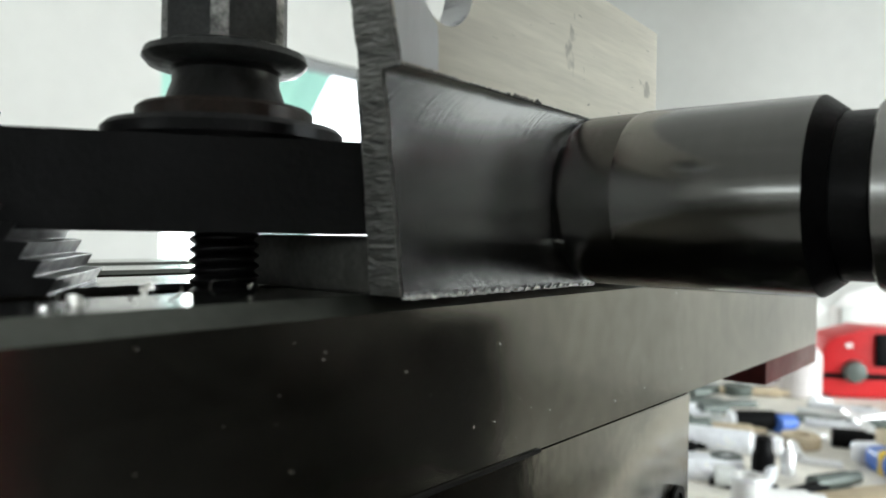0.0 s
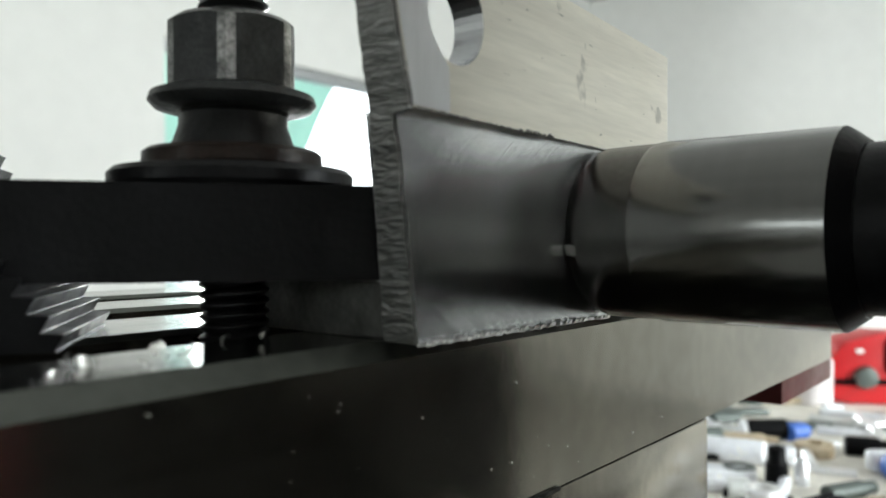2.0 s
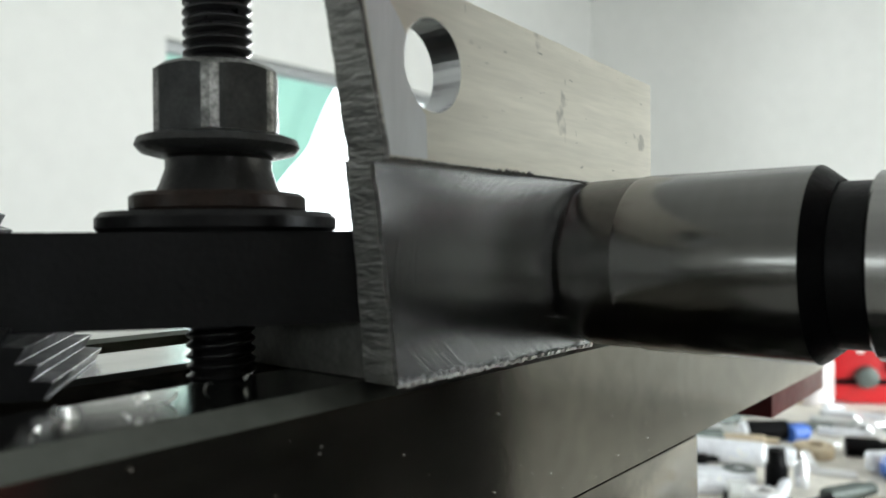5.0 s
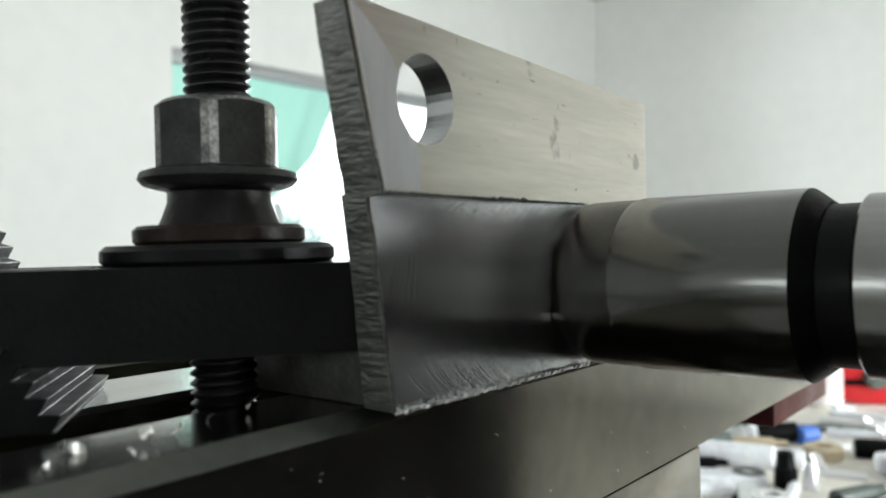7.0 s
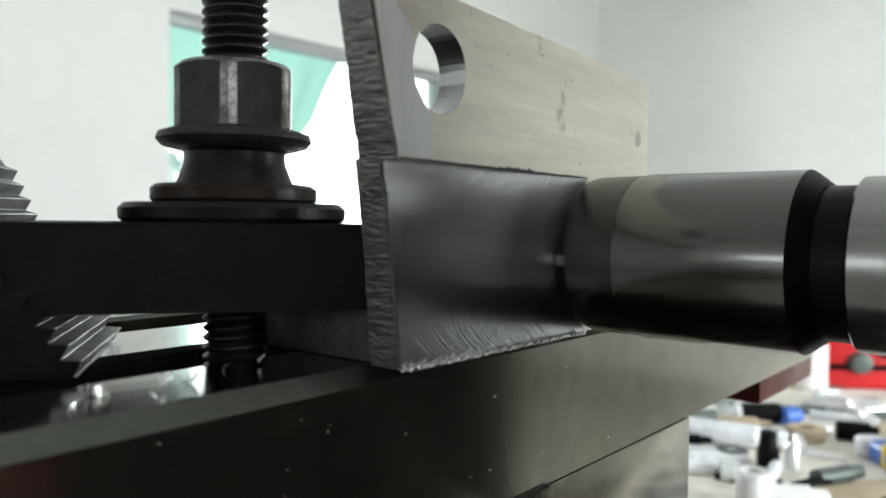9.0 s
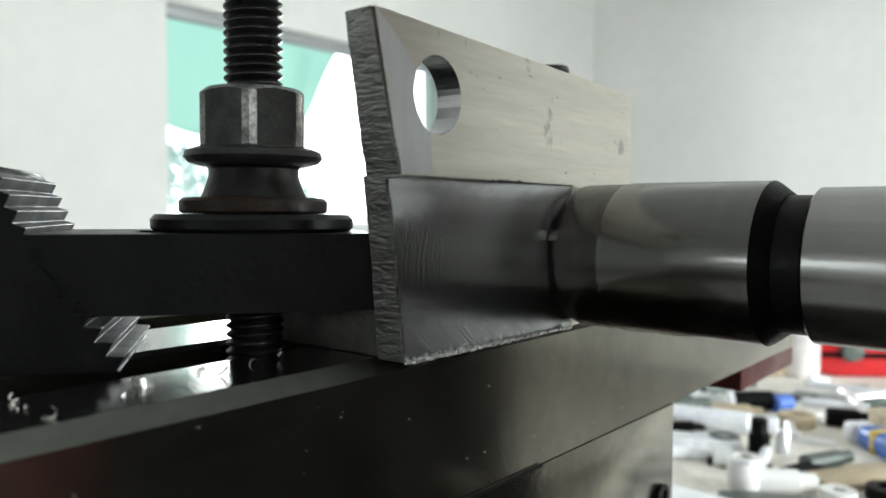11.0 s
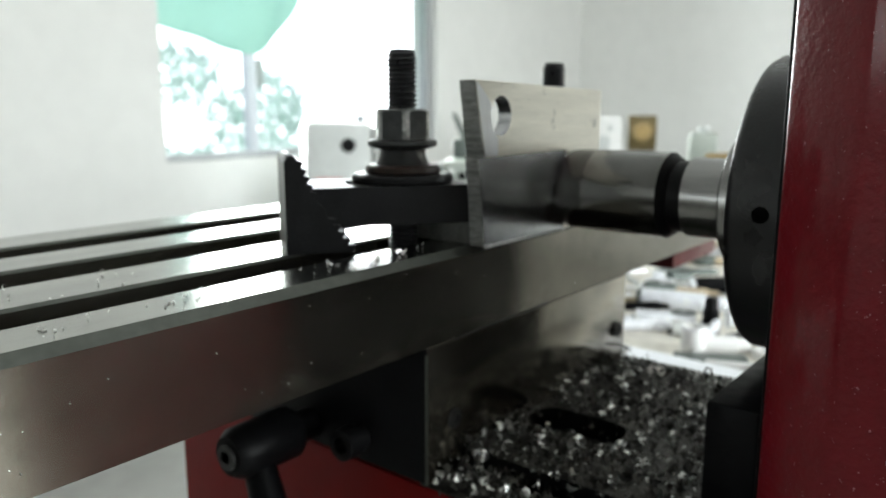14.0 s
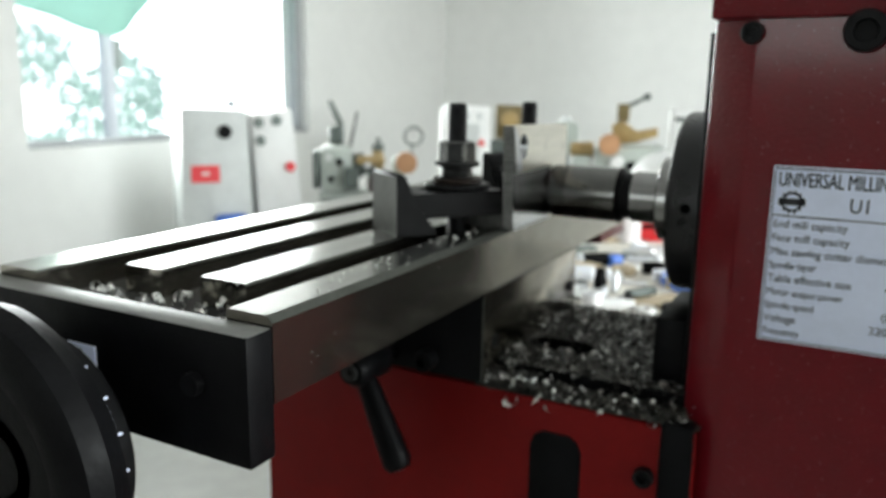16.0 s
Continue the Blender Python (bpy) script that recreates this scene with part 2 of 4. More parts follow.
def lathe(profile, n=48, axis="z"):
    """A turned body from (along, radius) pairs."""
    bm = bmesh.new()
    rings = []
    for a, r in profile:
        if r < 1e-7:
            rings.append([bm.verts.new((0, 0, a))])
        else:
            rings.append([bm.verts.new((r * math.cos(2 * math.pi * k / n), r * math.sin(2 * math.pi * k / n), a)) for k in range(n)])
    for lo, hi in zip(rings, rings[1:]):
        for k in range(n):
            j = (k + 1) % n
            if len(lo) == 1 and len(hi) == 1:
                continue
            if len(lo) == 1:
                bm.faces.new((lo[0], hi[j], hi[k]))
            elif len(hi) == 1:
                bm.faces.new((lo[k], lo[j], hi[0]))
            else:
                bm.faces.new((lo[k], lo[j], hi[j], hi[k]))
    if axis == "x":
        bmesh.ops.rotate(bm, verts=bm.verts, matrix=Matrix.Rotation(radians(90), 3, "Y"))
    elif axis == "y":
        bmesh.ops.rotate(bm, verts=bm.verts, matrix=Matrix.Rotation(radians(-90), 3, "X"))
    return finish(bm, 35)


def prism(outline, lo, hi, axis="y", w=0.0, seg=2):
    """An outline of pairs drawn out along an axis: y takes (x, z), x takes (y, z), z takes (x, y)."""
    bm = bmesh.new()

    def at(p, d):
        return {"y": (p[0], d, p[1]), "x": (d, p[0], p[1]), "z": (p[0], p[1], d)}[axis]
    a = [bm.verts.new(at(p, lo)) for p in outline]
    b = [bm.verts.new(at(p, hi)) for p in outline]
    bm.faces.new(a)
    bm.faces.new(b)
    for k in range(len(a)):
        j = (k + 1) % len(a)
        bm.faces.new((a[k], a[j], b[j], b[k]))
    finish(bm)
    return finish(bevel(bm, w, 30, seg), 35)


def merge(*parts):
    out = bmesh.new()
    for p in parts:
        me = bpy.data.meshes.new("scratch")
        p.to_mesh(me)
        p.free()
        out.from_mesh(me)
        bpy.data.meshes.remove(me)
    return out


def thread(r, z0, z1, pitch, n=40):
    """A screw thread: a helix of ridges with its core and ends."""
    bm = bmesh.new()
    turns = (z1 - z0) / pitch
    steps = int(turns * n)
    depth = pitch * 0.55
    prev = None
    for k in range(steps + 1):
        a = 2 * math.pi * k / n
        z = z0 + (z1 - z0) * k / steps
        lead = min(1.0, (z1 - z) / (pitch * 0.9))
        cur = []
        for dz, rr in ((-0.5, r - depth), (-0.08, r - depth * (1 - lead)), (0.08, r - depth * (1 - lead)), (0.5, r - depth)):
            cur.append(bm.verts.new((rr * math.cos(a), rr * math.sin(a), z + dz * pitch)))
        if prev:
            for i in range(3):
                bm.faces.new((prev[i], cur[i], cur[i + 1], prev[i + 1]))
        prev = cur
    core = lathe([(z0 - pitch * 0.6, 0), (z0 - pitch * 0.6, r - depth), (z1 + pitch * 0.35, r - depth), (z1 + pitch * 0.55, r - depth * 1.5), (z1 + pitch * 0.55, 0)], 28)
    for f in bm.faces:
        f.smooth = False
    return merge(finish(bm), core)


def noisy(bm, amount, scale, axis=None):
    for v in bm.verts:
        k = noise.noise(v.co * scale)
        if axis is None:
            v.co += Vector((noise.noise(v.co * scale + Vector((7, 0, 0))), noise.noise(v.co * scale + Vector((0, 9, 0))), k)) * amount
        else:
            v.co[axis] += k * amount
    return bm


RIDERS = []        # everything that the table carries

# ---- the milling table ----
TOP = 1.1
FRONT, BACK, NEAR, FAR = -0.0049, -0.132, -0.1664, 0.214
SLOTS = [(-0.0370, -0.0226), (-0.0765, -0.0582), (-0.1115, -0.0958)]


def milling_table():
    ob = thing("milling_table", "ground cast-iron milling table with three T-slots", "machine table", pose(0, 0, TOP))
    body = box(BACK + 0.0125, FRONT - 0.0125, NEAR, FAR, -0.0268, -0.0125)
    part("body", body, M_FRONT, ob, "oily brown-grey cast iron body")
    xs = [BACK] + [e for s in sorted(SLOTS) for e in s] + [FRONT]
    for k in range(0, len(xs), 2):
        x0, x1 = xs[k], xs[k + 1]
        outer_lo, outer_hi = k == 0, k == len(xs) - 2
        y0 = NEAR if (outer_lo or outer_hi) else NEAR + 0.0244
        ch = 0.0022
        zl, zh = (-0.0268 if outer_lo else -0.0122), (-0.0268 if outer_hi else -0.0122)
        prof = [(x0 + (0.0 if outer_lo else 0.0006), zl if outer_lo else -0.0122), (x0, -0.0008), (x0 + 0.0008, 0.0), (x1 - (ch if outer_hi else 0.0008), 0.0), (x1, -ch if outer_hi else -0.0008), (x1 - (0 if outer_hi else 0.0006), zh)]
        if outer_hi:
            prof += [(x1 - 0.012, zh), (x1 - 0.012, -0.0122)]
        if outer_lo:
            prof += [(x0 + 0.012, -0.0122), (x0 + 0.012, zl)]
        bm = prism(prof, y0, FAR, "y")
        strip = part("rail", bm, [M_TABLE, M_FRONT, M_EDGE], ob)
        # chamfer faces get a darker colour than the front
        for p in strip.data.polygons:
            p.material_index = 0 if p.normal.z > 0.9 else (2 if p.normal.z > 0.3 else 1)
    # T-slot floors: the slots' dark depth is put into this sheet's colour
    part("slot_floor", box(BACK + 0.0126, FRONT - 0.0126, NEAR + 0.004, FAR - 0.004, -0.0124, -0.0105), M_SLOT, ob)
    return ob


def end_plate(name, y0, y1, material, label, zb=-0.043, x0=BACK - 0.002, x1=FRONT + 0.0005):
    ob = thing(name, label, "end bracket", pose(0, 0, TOP))
    cast = part("casting", noisy(box(x0, x1, y0, y1, zb, -0.0032, 0.0008), 0.00012, 300), [material, M_STEPEND], ob)
    for p in cast.data.polygons:
        p.material_index = 1 if p.normal.z > 0.9 and y0 < 0 else 0
    for x in (x0 + 0.02, x1 - 0.02):
        part("screw", lathe([(0, 0), (0, 0.0035), (0.003, 0.0035), (0.003, 0.0018), (0.0012, 0.0018), (0.0012, 0)], 24, "y"), M_OXIDE, ob, at=pose(x, y0 - 0.0028 if y0 < 0 else y1, -0.02))
    return ob


def pointer_plate():
    ob = thing("pointer_plate", "small white index plate on the black end bracket", "index plate", pose(-0.0735, NEAR - 0.0116, 1.0790))
    part("sheet", box(-0.0065, 0.0065, -0.0008, 0.0, -0.0045, 0.0045, 0.0002), M_PLATE, ob)
    part("mark", box(-0.0005, 0.0005, -0.0011, -0.0009, -0.003, 0.003), M_INK, ob, "black index line")
    return ob


def table_handwheel():
    ob = thing("table_handwheel", "black table feed handwheel on the table end", "handwheel", pose(-0.078, -0.1745, 1.053))
    part("hub", lathe([(0, 0), (0, 0.016), (0.03, 0.014), (0.032, 0)], 40, "y"), M_BLACK, ob, at=pose(0, -0.032, 0))
    part("dial", lathe([(0, 0.012), (0, 0.02), (0.01, 0.02), (0.01, 0.012)], 48, "y"), M_BLACK, ob, at=pose(0, -0.014, 0))
    rim = lathe([(-0.008, 0.034), (-0.009, 0.042), (-0.006, 0.048), (0.0, 0.050), (0.006, 0.048), (0.009, 0.042), (0.008, 0.034), (0.002, 0.031), (-0.002, 0.031), (-0.008, 0.034)], 72, "y")
    part("rim", rim, M_BLACK, ob, at=pose(0, -0.030, 0))
    marks = bmesh.new()
    for k in range(100):
        a = 2 * math.pi * k / 100
        long = 0.0042 if k % 5 == 0 else 0.0026
        tick = box(-0.0004, 0.0004, 0.0, long, -0.0002, 0.0003)
        bmesh.ops.transform(tick, matrix=Matrix.Rotation(a, 4, "Y") @ Matrix.Translation((0, 0, 0.0362)), verts=tick.verts)
        me = bpy.data.meshes.new("scratch")
        tick.to_mesh(me)
        tick.free()
        marks.from_mesh(me)
        bpy.data.meshes.remove(me)
    part("graduated_ring", lathe([(0, 0.012), (0, 0.0355), (0.0005, 0.036), (0.0075, 0.036), (0.008, 0.0355), (0.008, 0.012)], 72, "y"), M_OXIDE, ob, "black graduated dial ring", at=pose(0, -0.0195, 0))
    part("graduation", marks, M_PLATE, ob, "white scale lines", at=pose(0, -0.0188, 0))
    part("web", lathe([(-0.002, 0.010), (-0.002, 0.034), (0.002, 0.034), (0.002, 0.010)], 48, "y"), M_BLACK, ob, at=pose(0, -0.030, 0))
    return ob


# ---- the workpiece ----
PX0, PTOP, PFAR = -0.0047, 0.0474, 0.0740
LEDGE = 0.0271


RISE = 0.021                               # the top edge climbs a little towards the sawn end


def slant(z):
    """Where the sawn end lies at a height: it leans out, more so above the ledge."""
    return -0.0037 * z / LEDGE if z < LEDGE else -0.0037 - 0.24 * (z - LEDGE)


def askew(bm):
    """The leg was clamped a little askew: its skin runs off from the line of feed."""
    for v in bm.verts:
        v.co.x += 0.0011 - 0.046 * v.co.y
    return bm


def top_of(y):
    return PTOP + RISE * (PFAR - y)


HY, HZ, HR = 0.0049, 0.0390, 0.0058      # the hole through the upright leg
FEED = 0.0475                              # how far the cutter has reached along the leg


def angle_piece():
    ob = thing("aluminium_angle", "sawn aluminium angle piece with a drilled hole, being milled", "workpiece", pose(0, 0, TOP))
    # upright leg above the cut, with its hole
    bm = bmesh.new()
    seg = 40
    z0, z1 = LEDGE, PTOP
    ring = [(HY + HR * math.cos(2 * math.pi * k / seg), HZ + HR * math.sin(2 * math.pi * k / seg)) for k in range(seg)]

    def edge_point(a):
        # where a ray from the hole's middle leaves the leg's outline
        dy, dz = math.cos(a), math.sin(a)
        best = 1e9
        if dz + RISE * dy > 1e-9:
            best = min(best, (top_of(HY) - HZ) / (dz + RISE * dy)) if dz + RISE * dy > 1e-9 else best
        if dz < -1e-9:
            best = min(best, (z0 - HZ) / dz)
        if dy > 1e-9:
            best = min(best, (PFAR - HY) / dy)
        den = dy + 0.24 * dz
        if den < -1e-9:
            best = min(best, (slant(HZ) - HY) / den)
        return HY + dy * best, HZ + dz * best
    angles = sorted([2 * math.pi * k / seg for k in range(seg)] + [math.atan2(z - HZ, y - HY) % (2 * math.pi) for y, z in ((PFAR, z0), (PFAR, z1), (slant(0.0490), 0.0490), (slant(z0), z0))])
    fr, bk = [], []
    for x, store in ((0.0, fr), (PX0, bk)):
        for a in angles:
            ey, ez = edge_point(a)
            store.append((bm.verts.new((x, HY + HR * math.cos(a), HZ + HR * math.sin(a))), bm.verts.new((x, ey, ez))))
    n = len(angles)
    for k in range(n):
        j = (k + 1) % n
        bm.faces.new((fr[k][0], fr[k][1], fr[j][1], fr[j][0])).material_index = 0
        bm.faces.new((bk[k][0], bk[j][0], bk[j][1], bk[k][1])).material_index = 0
        bm.faces.new((fr[k][0], fr[j][0], bk[j][0], bk[k][0])).material_index = 2
        f = bm.faces.new((fr[k][1], bk[k][1], bk[j][1], fr[j][1]))
        mid = (fr[k][1].co + fr[j][1].co) / 2
        f.material_index = 1 if mid.y < 0.001 and z0 + 0.0005 < mid.z < 0.0488 else 0
    finish(askew(bm))
    part("upright", bm, [M_ALU, M_SAWN, M_BORE], ob, "dull scratched upright leg")
    # the milled step below the ledge
    D = -0.0012
    prof = [(slant(0.0), 0.0), (slant(LEDGE), LEDGE), (FEED, LEDGE), (FEED, 0.0)]
    bm = prism(prof, -0.006, D, "x")
    part("milled_step", bm, [M_MILL], ob, "freshly milled bright step with arc tool marks")
    bm = askew(prism([(FEED, 0.0), (FEED, LEDGE), (PFAR, LEDGE), (PFAR, 0.0)], PX0, 0.0, "x"))
    part("uncut_foot", bm, M_ALU, ob)
    # sawn end of the lower part, a hair proud
    bm = bmesh.new()
    rows_, cols = 150, 12
    grid = []
    for i in range(rows_ + 1):
        z = 0.0490 * i / rows_
        line = []
        for j in range(cols + 1):
            hi = D if z < LEDGE - 0.0004 else 0.0012
            back = -0.006 + 0.0024 * z / 0.049
            x = back + (hi - back) * j / cols
            rag = noise.noise(Vector((x * 520, (z + 0.35 * x) * 1900, 2.0))) * 0.00010 + noise.noise(Vector((x * 90, z * 260, 5.0))) * 0.0002
            if j in (0, cols):
                x += rag * 0.5 - (0.0002 if j == 0 else -0.0001)
            line.append(bm.verts.new((x, slant(z) - 0.0005 + rag, z)))
        grid.append(line)
    for i in range(rows_):
        for j in range(cols):
            bm.faces.new((grid[i][j], grid[i][j + 1], grid[i + 1][j + 1], grid[i + 1][j]))
    ext = bmesh.ops.extrude_face_region(bm, geom=bm.faces[:])
    for v in (g for g in ext["geom"] if isinstance(g, bmesh.types.BMVert)):
        v.co.y += 0.0007
    part("sawn_end", finish(bm), M_SAWN, ob, "rough band-sawn end")
    # bright skim cut beside the sawn end
    bm = bmesh.new()
    pts = []
    for k in range(13):
        z = LEDGE + 0.0002 + (0.0485 - LEDGE) * k / 12
        pts.append((0.0034 - 0.0118 * ((z - LEDGE) / (0.0487 - LEDGE)) ** 3.0, z))
    lo = [bm.verts.new((0.00012, slant(z) + 0.0003, z)) for _, z in pts]
    hi = [bm.verts.new((0.00012, max(y, slant(z) + 0.0004), z)) for y, z in pts]
    for k in range(12):
        y_mid, z_mid = (pts[k][0] + pts[k + 1][0]) / 2, (pts[k][1] + pts[k + 1][1]) / 2
        for v in (hi[k],):
            d = Vector((v.co.y - HY, v.co.z - HZ))
            if d.length < HR:
                v.co.y = HY - math.sqrt(max(HR ** 2 - (v.co.z - HZ) ** 2, 0))
        bm.faces.new((lo[k], hi[k], hi[k + 1], lo[k + 1]))
    ext = bmesh.ops.extrude_face_region(bm, geom=bm.faces[:])
    for v in (g for g in ext["geom"] if isinstance(g, bmesh.types.BMVert)):
        v.co.x -= 0.00016
    part("skimmed_patch", finish(askew(bm)), M_BRIGHT, ob, "bright skimmed patch")
    # flat leg on the table, its colour darkened for the strap's shade
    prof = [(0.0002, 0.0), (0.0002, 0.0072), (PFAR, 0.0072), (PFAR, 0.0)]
    part("foot", prism(prof, -0.0325, PX0, "x", 0.0005), M_FOOT_SHADE, ob, "flat leg on the table")
    # burrs along the lower and upper edge of the cut
    rng = random.Random(4)
    for name, zz, lo_y, hi_y, size in (("lower_burr", 0.0, 0.0, 0.047, 0.0012), ("upper_burr", LEDGE, -0.003, 0.046, 0.0005)):
        bm = bmesh.new()
        y = lo_y
        while y < hi_y:
            w = rng.uniform(0.0006, 0.0017)
            h = size * rng.uniform(0.4, 1.1) * (1 if zz == 0 else (1.6 if 0.018 < y < 0.028 else 0.6))
            x = D if zz == 0 else 0.0011 - 0.046 * y
            curl = [(0, 0), (0.3, -0.25), (0.75, -0.15), (1.0, 0.35)]
            last = None
            for a, c in curl:
                p = [bm.verts.new((x + a * h, y + rng.uniform(-0.1, 0.1) * w, zz + c * h - 0.0001)), bm.verts.new((x + a * h, y + w * (1 - 0.5 * a), zz + c * h - 0.0001 + rng.uniform(0, 0.3) * h))]
                if last:
                    bm.faces.new((last[0], last[1], p[1], p[0]))
                last = p
            y += w * rng.uniform(0.55, 0.9)
        ext = bmesh.ops.extrude_face_region(bm, geom=bm.faces[:])
        for v in (g for g in ext["geom"] if isinstance(g, bmesh.types.BMVert)):
            v.co.z -= 0.00012
        part(name, finish(bm), M_BURR if zz == 0 else M_SAWN, ob, "curled bright burr" if zz == 0 else "dark ragged burr")
    return ob


# ---- clamping set ----
STUD = (-0.0282, -0.0062)
GAUGE = Matrix.Diagonal((1.035, 1.035, 1.035, 1))
STRAP = 54.0


def clamp_stud(x, y):
    ob = thing("clamp_stud", "black threaded clamping stud standing in a table slot", "stud", pose(x, y, TOP), "clamping studs")
    part("screw_thread", thread(0.0046, -0.0085, 0.0578, 0.0014), M_STUD, ob)
    part("t_nut", box(-0.006, 0.006, -0.006, 0.006, -0.0104, -0.0065, 0.0005), M_OXIDE, ob)
    return ob


def flange_nut(x, y, z):
    ob = thing("clamp_nut", "worn black hexagon nut with a round collar", "nut", pose(x, y, z, 0, 0, 19) @ GAUGE, "clamp nuts")
    r, n = 0.0088, 48
    flat = r * math.cos(math.pi / 6)
    bm = bmesh.new()
    angles = [2 * math.pi * k / n for k in range(n)]
    reach = [flat / math.cos((a + math.pi / 6) % (math.pi / 3) - math.pi / 6) for a in (t + math.pi / 6 for t in angles)]

    def loop(radii, heights):
        return [bm.verts.new((q * math.cos(a), q * math.sin(a), h)) for q, a, h in zip(radii, angles, heights)]
    worn = [min(q, r - 0.00030) for q in reach]                  # corners rubbed round
    loops = [loop(worn, [0.0026 + 0.35 * (q - flat) for q in worn]), loop(worn, [0.0112 - 0.62 * max(q - flat * 0.99, 0) for q in worn]), loop([flat * 0.95] * n, [0.0116] * n), loop([0.0051] * n, [0.0116] * n), loop([0.0047] * n, [0.0112] * n), loop([0.0047] * n, [0.0022] * n), loop([flat * 0.97] * n, [0.0022] * n)]
    for i, (lo, hi) in enumerate(zip(loops, loops[1:] + loops[:1])):
        for k in range(n):
            j = (k + 1) % n
            f = bm.faces.new((lo[k], lo[j], hi[j], hi[k]))
            near_corner = min(k % 8, 8 - k % 8) == 0 or min(j % 8, 8 - j % 8) == 0
            f.material_index = 1 if (i == 0 and near_corner) or i == 1 else 0
    part("hexagon", finish(bm, 22), [M_NUT, M_NUTEDGE], ob)
    part("collar", lathe([(0.0, 0.0048), (0.0, 0.0080), (0.0005, 0.0098), (0.0013, 0.0105), (0.0022, 0.0102), (0.0027, 0.0088), (0.0028, 0.0048), (0.0, 0.0048)], 56), M_NUT, ob)
    return ob


def cone_washer(x, y, z):
    ob = thing("conical_washer", "dark waisted seat washer under the nut", "washer", pose(x, y, z) @ GAUGE, "clamp washers")
    part("seat", lathe([(0, 0.0048), (0, 0.0108), (0.0004, 0.0112), (0.0019, 0.0112), (0.0024, 0.0106), (0.0025, 0.0048), (0, 0.0048)], 56), M_RUST, ob, "rust-browned flat seat")
    part("cone", lathe([(0.0025, 0.0048), (0.0025, 0.0080), (0.0036, 0.0075), (0.0056, 0.0068), (0.0068, 0.0068), (0.0073, 0.0072), (0.0073, 0.0048), (0.0025, 0.0048)], 56), M_CONE, ob)
    return ob


def flat_washer(x, y, z):
    ob = thing("flat_washer", "broad black flat washer on the clamp strap", "washer", pose(x, y, z) @ GAUGE, "clamp washers")
    part("disc", lathe([(0, 0.0048), (0, 0.0146), (0.0006, 0.0152), (0.0019, 0.0152), (0.0026, 0.0145), (0.0027, 0.0048), (0, 0.0048)], 64), M_OXIDE, ob)
    return ob


def clamp_strap(m):
    """Strap in its own frame: x from heel to nose, y across, 0 at the near side."""
    ob = thing("clamp_strap", "black oxide steel clamp strap pressing on the angle", "clamp", m, "clamp straps")
    x0, x1, w, z0, z1 = -0.0470, 0.0, 0.0290, 0.0074, 0.0187
    slot = (0.0092, 0.0196)
    bm = merge(prism([(x0, 0), (x1, 0), (x1, slot[0]), (x0, slot[0])], z0, z1, "z"), prism([(x0, slot[1]), (x1, slot[1]), (x1, w), (x0, w)], z0, z1, "z"), box(-0.012, x1, slot[0], slot[1], z0, z1), box(x0, x0 + 0.012, slot[0], slot[1], z0, z1))
    part("bar", finish(noisy(bm, 0.00005, 250), 30), M_OXIDE, ob)
    return ob


def step_block(m):
    ob = thing("step_block", "black toothed step block standing under the clamp heel", "step block", m, "step blocks")
    a = -0.0545
    prof = [(a, 0), (a, 0.0262), (a + 0.0012, 0.0278), (a + 0.0028, 0.0280), (a + 0.0036, 0.0268)]
    x, z = a + 0.0036, 0.0268
    for k in range(5):
        prof += [(x + 0.0017, z - 0.0006), (x + 0.0009, z - 0.0022)]
        x, z = x + 0.0009, z - 0.0022
    prof += [(a + 0.0112, 0.0125), (a + 0.0118, 0.0102)]
    x, z = a + 0.0118, 0.0102
    for k in range(5):
        prof += [(x + 0.0024, z - 0.0002), (x + 0.0014, z - 0.0020)]
        x, z = x + 0.0014, z - 0.0020
    prof += [(x + 0.0004, 0.0)]
    body = prism(prof, 0.0, 0.030, "y", 0.0003, 1)
    ob2 = part("block", body, [M_OXIDE, M_STEPEND], ob)
    # heel end made paler in colour for the window light on it
    for p in ob2.data.polygons:
        p.material_index = 1 if p.normal.x < -0.9 else 0
    return ob




def strap_frame(cx, cy, angle):
    return pose(cx, cy, TOP, 0, 0, angle)


def clamping_set(nose, angle, stud):
    m = strap_frame(*nose, angle)
    made = [clamp_strap(m), step_block(m @ pose(0, -0.001, 0))]
    made.append(clamp_stud(*stud))
    z = TOP + 0.0187
    made.append(flat_washer(*stud, z))
    made.append(cone_washer(*stud, z + 0.0028))
    made.append(flange_nut(*stud, z + 0.0103))
    return made


# ---- swarf ----
def curl(bm, rng, place, size):
    """One curled chip: a twisted ribbon."""
    turn = Euler((rng.uniform(0, 6.3), rng.uniform(0, 6.3), rng.uniform(0, 6.3))).to_matrix()
    r = size * rng.uniform(0.35, 0.6)
    sweep = rng.uniform(1.5, 6.5)
    n = max(4, int(sweep * 2.2))
    w = size * rng.uniform(0.12, 0.4)
    last = None
    for k in range(n + 1):
        a = sweep * k / n
        taper = math.sin(math.pi * (0.12 + 0.76 * k / n))
        c = Vector((r * math.cos(a) - r, r * math.sin(a), size * 0.18 * a))
        p = [bm.verts.new(place + turn @ (c + Vector((0, 0, -w * taper)))), bm.verts.new(place + turn @ (c + Vector((0.15 * w, 0, w * taper))))]
        if last:
            bm.faces.new((last[0], last[1], p[1], p[0]))
        last = p


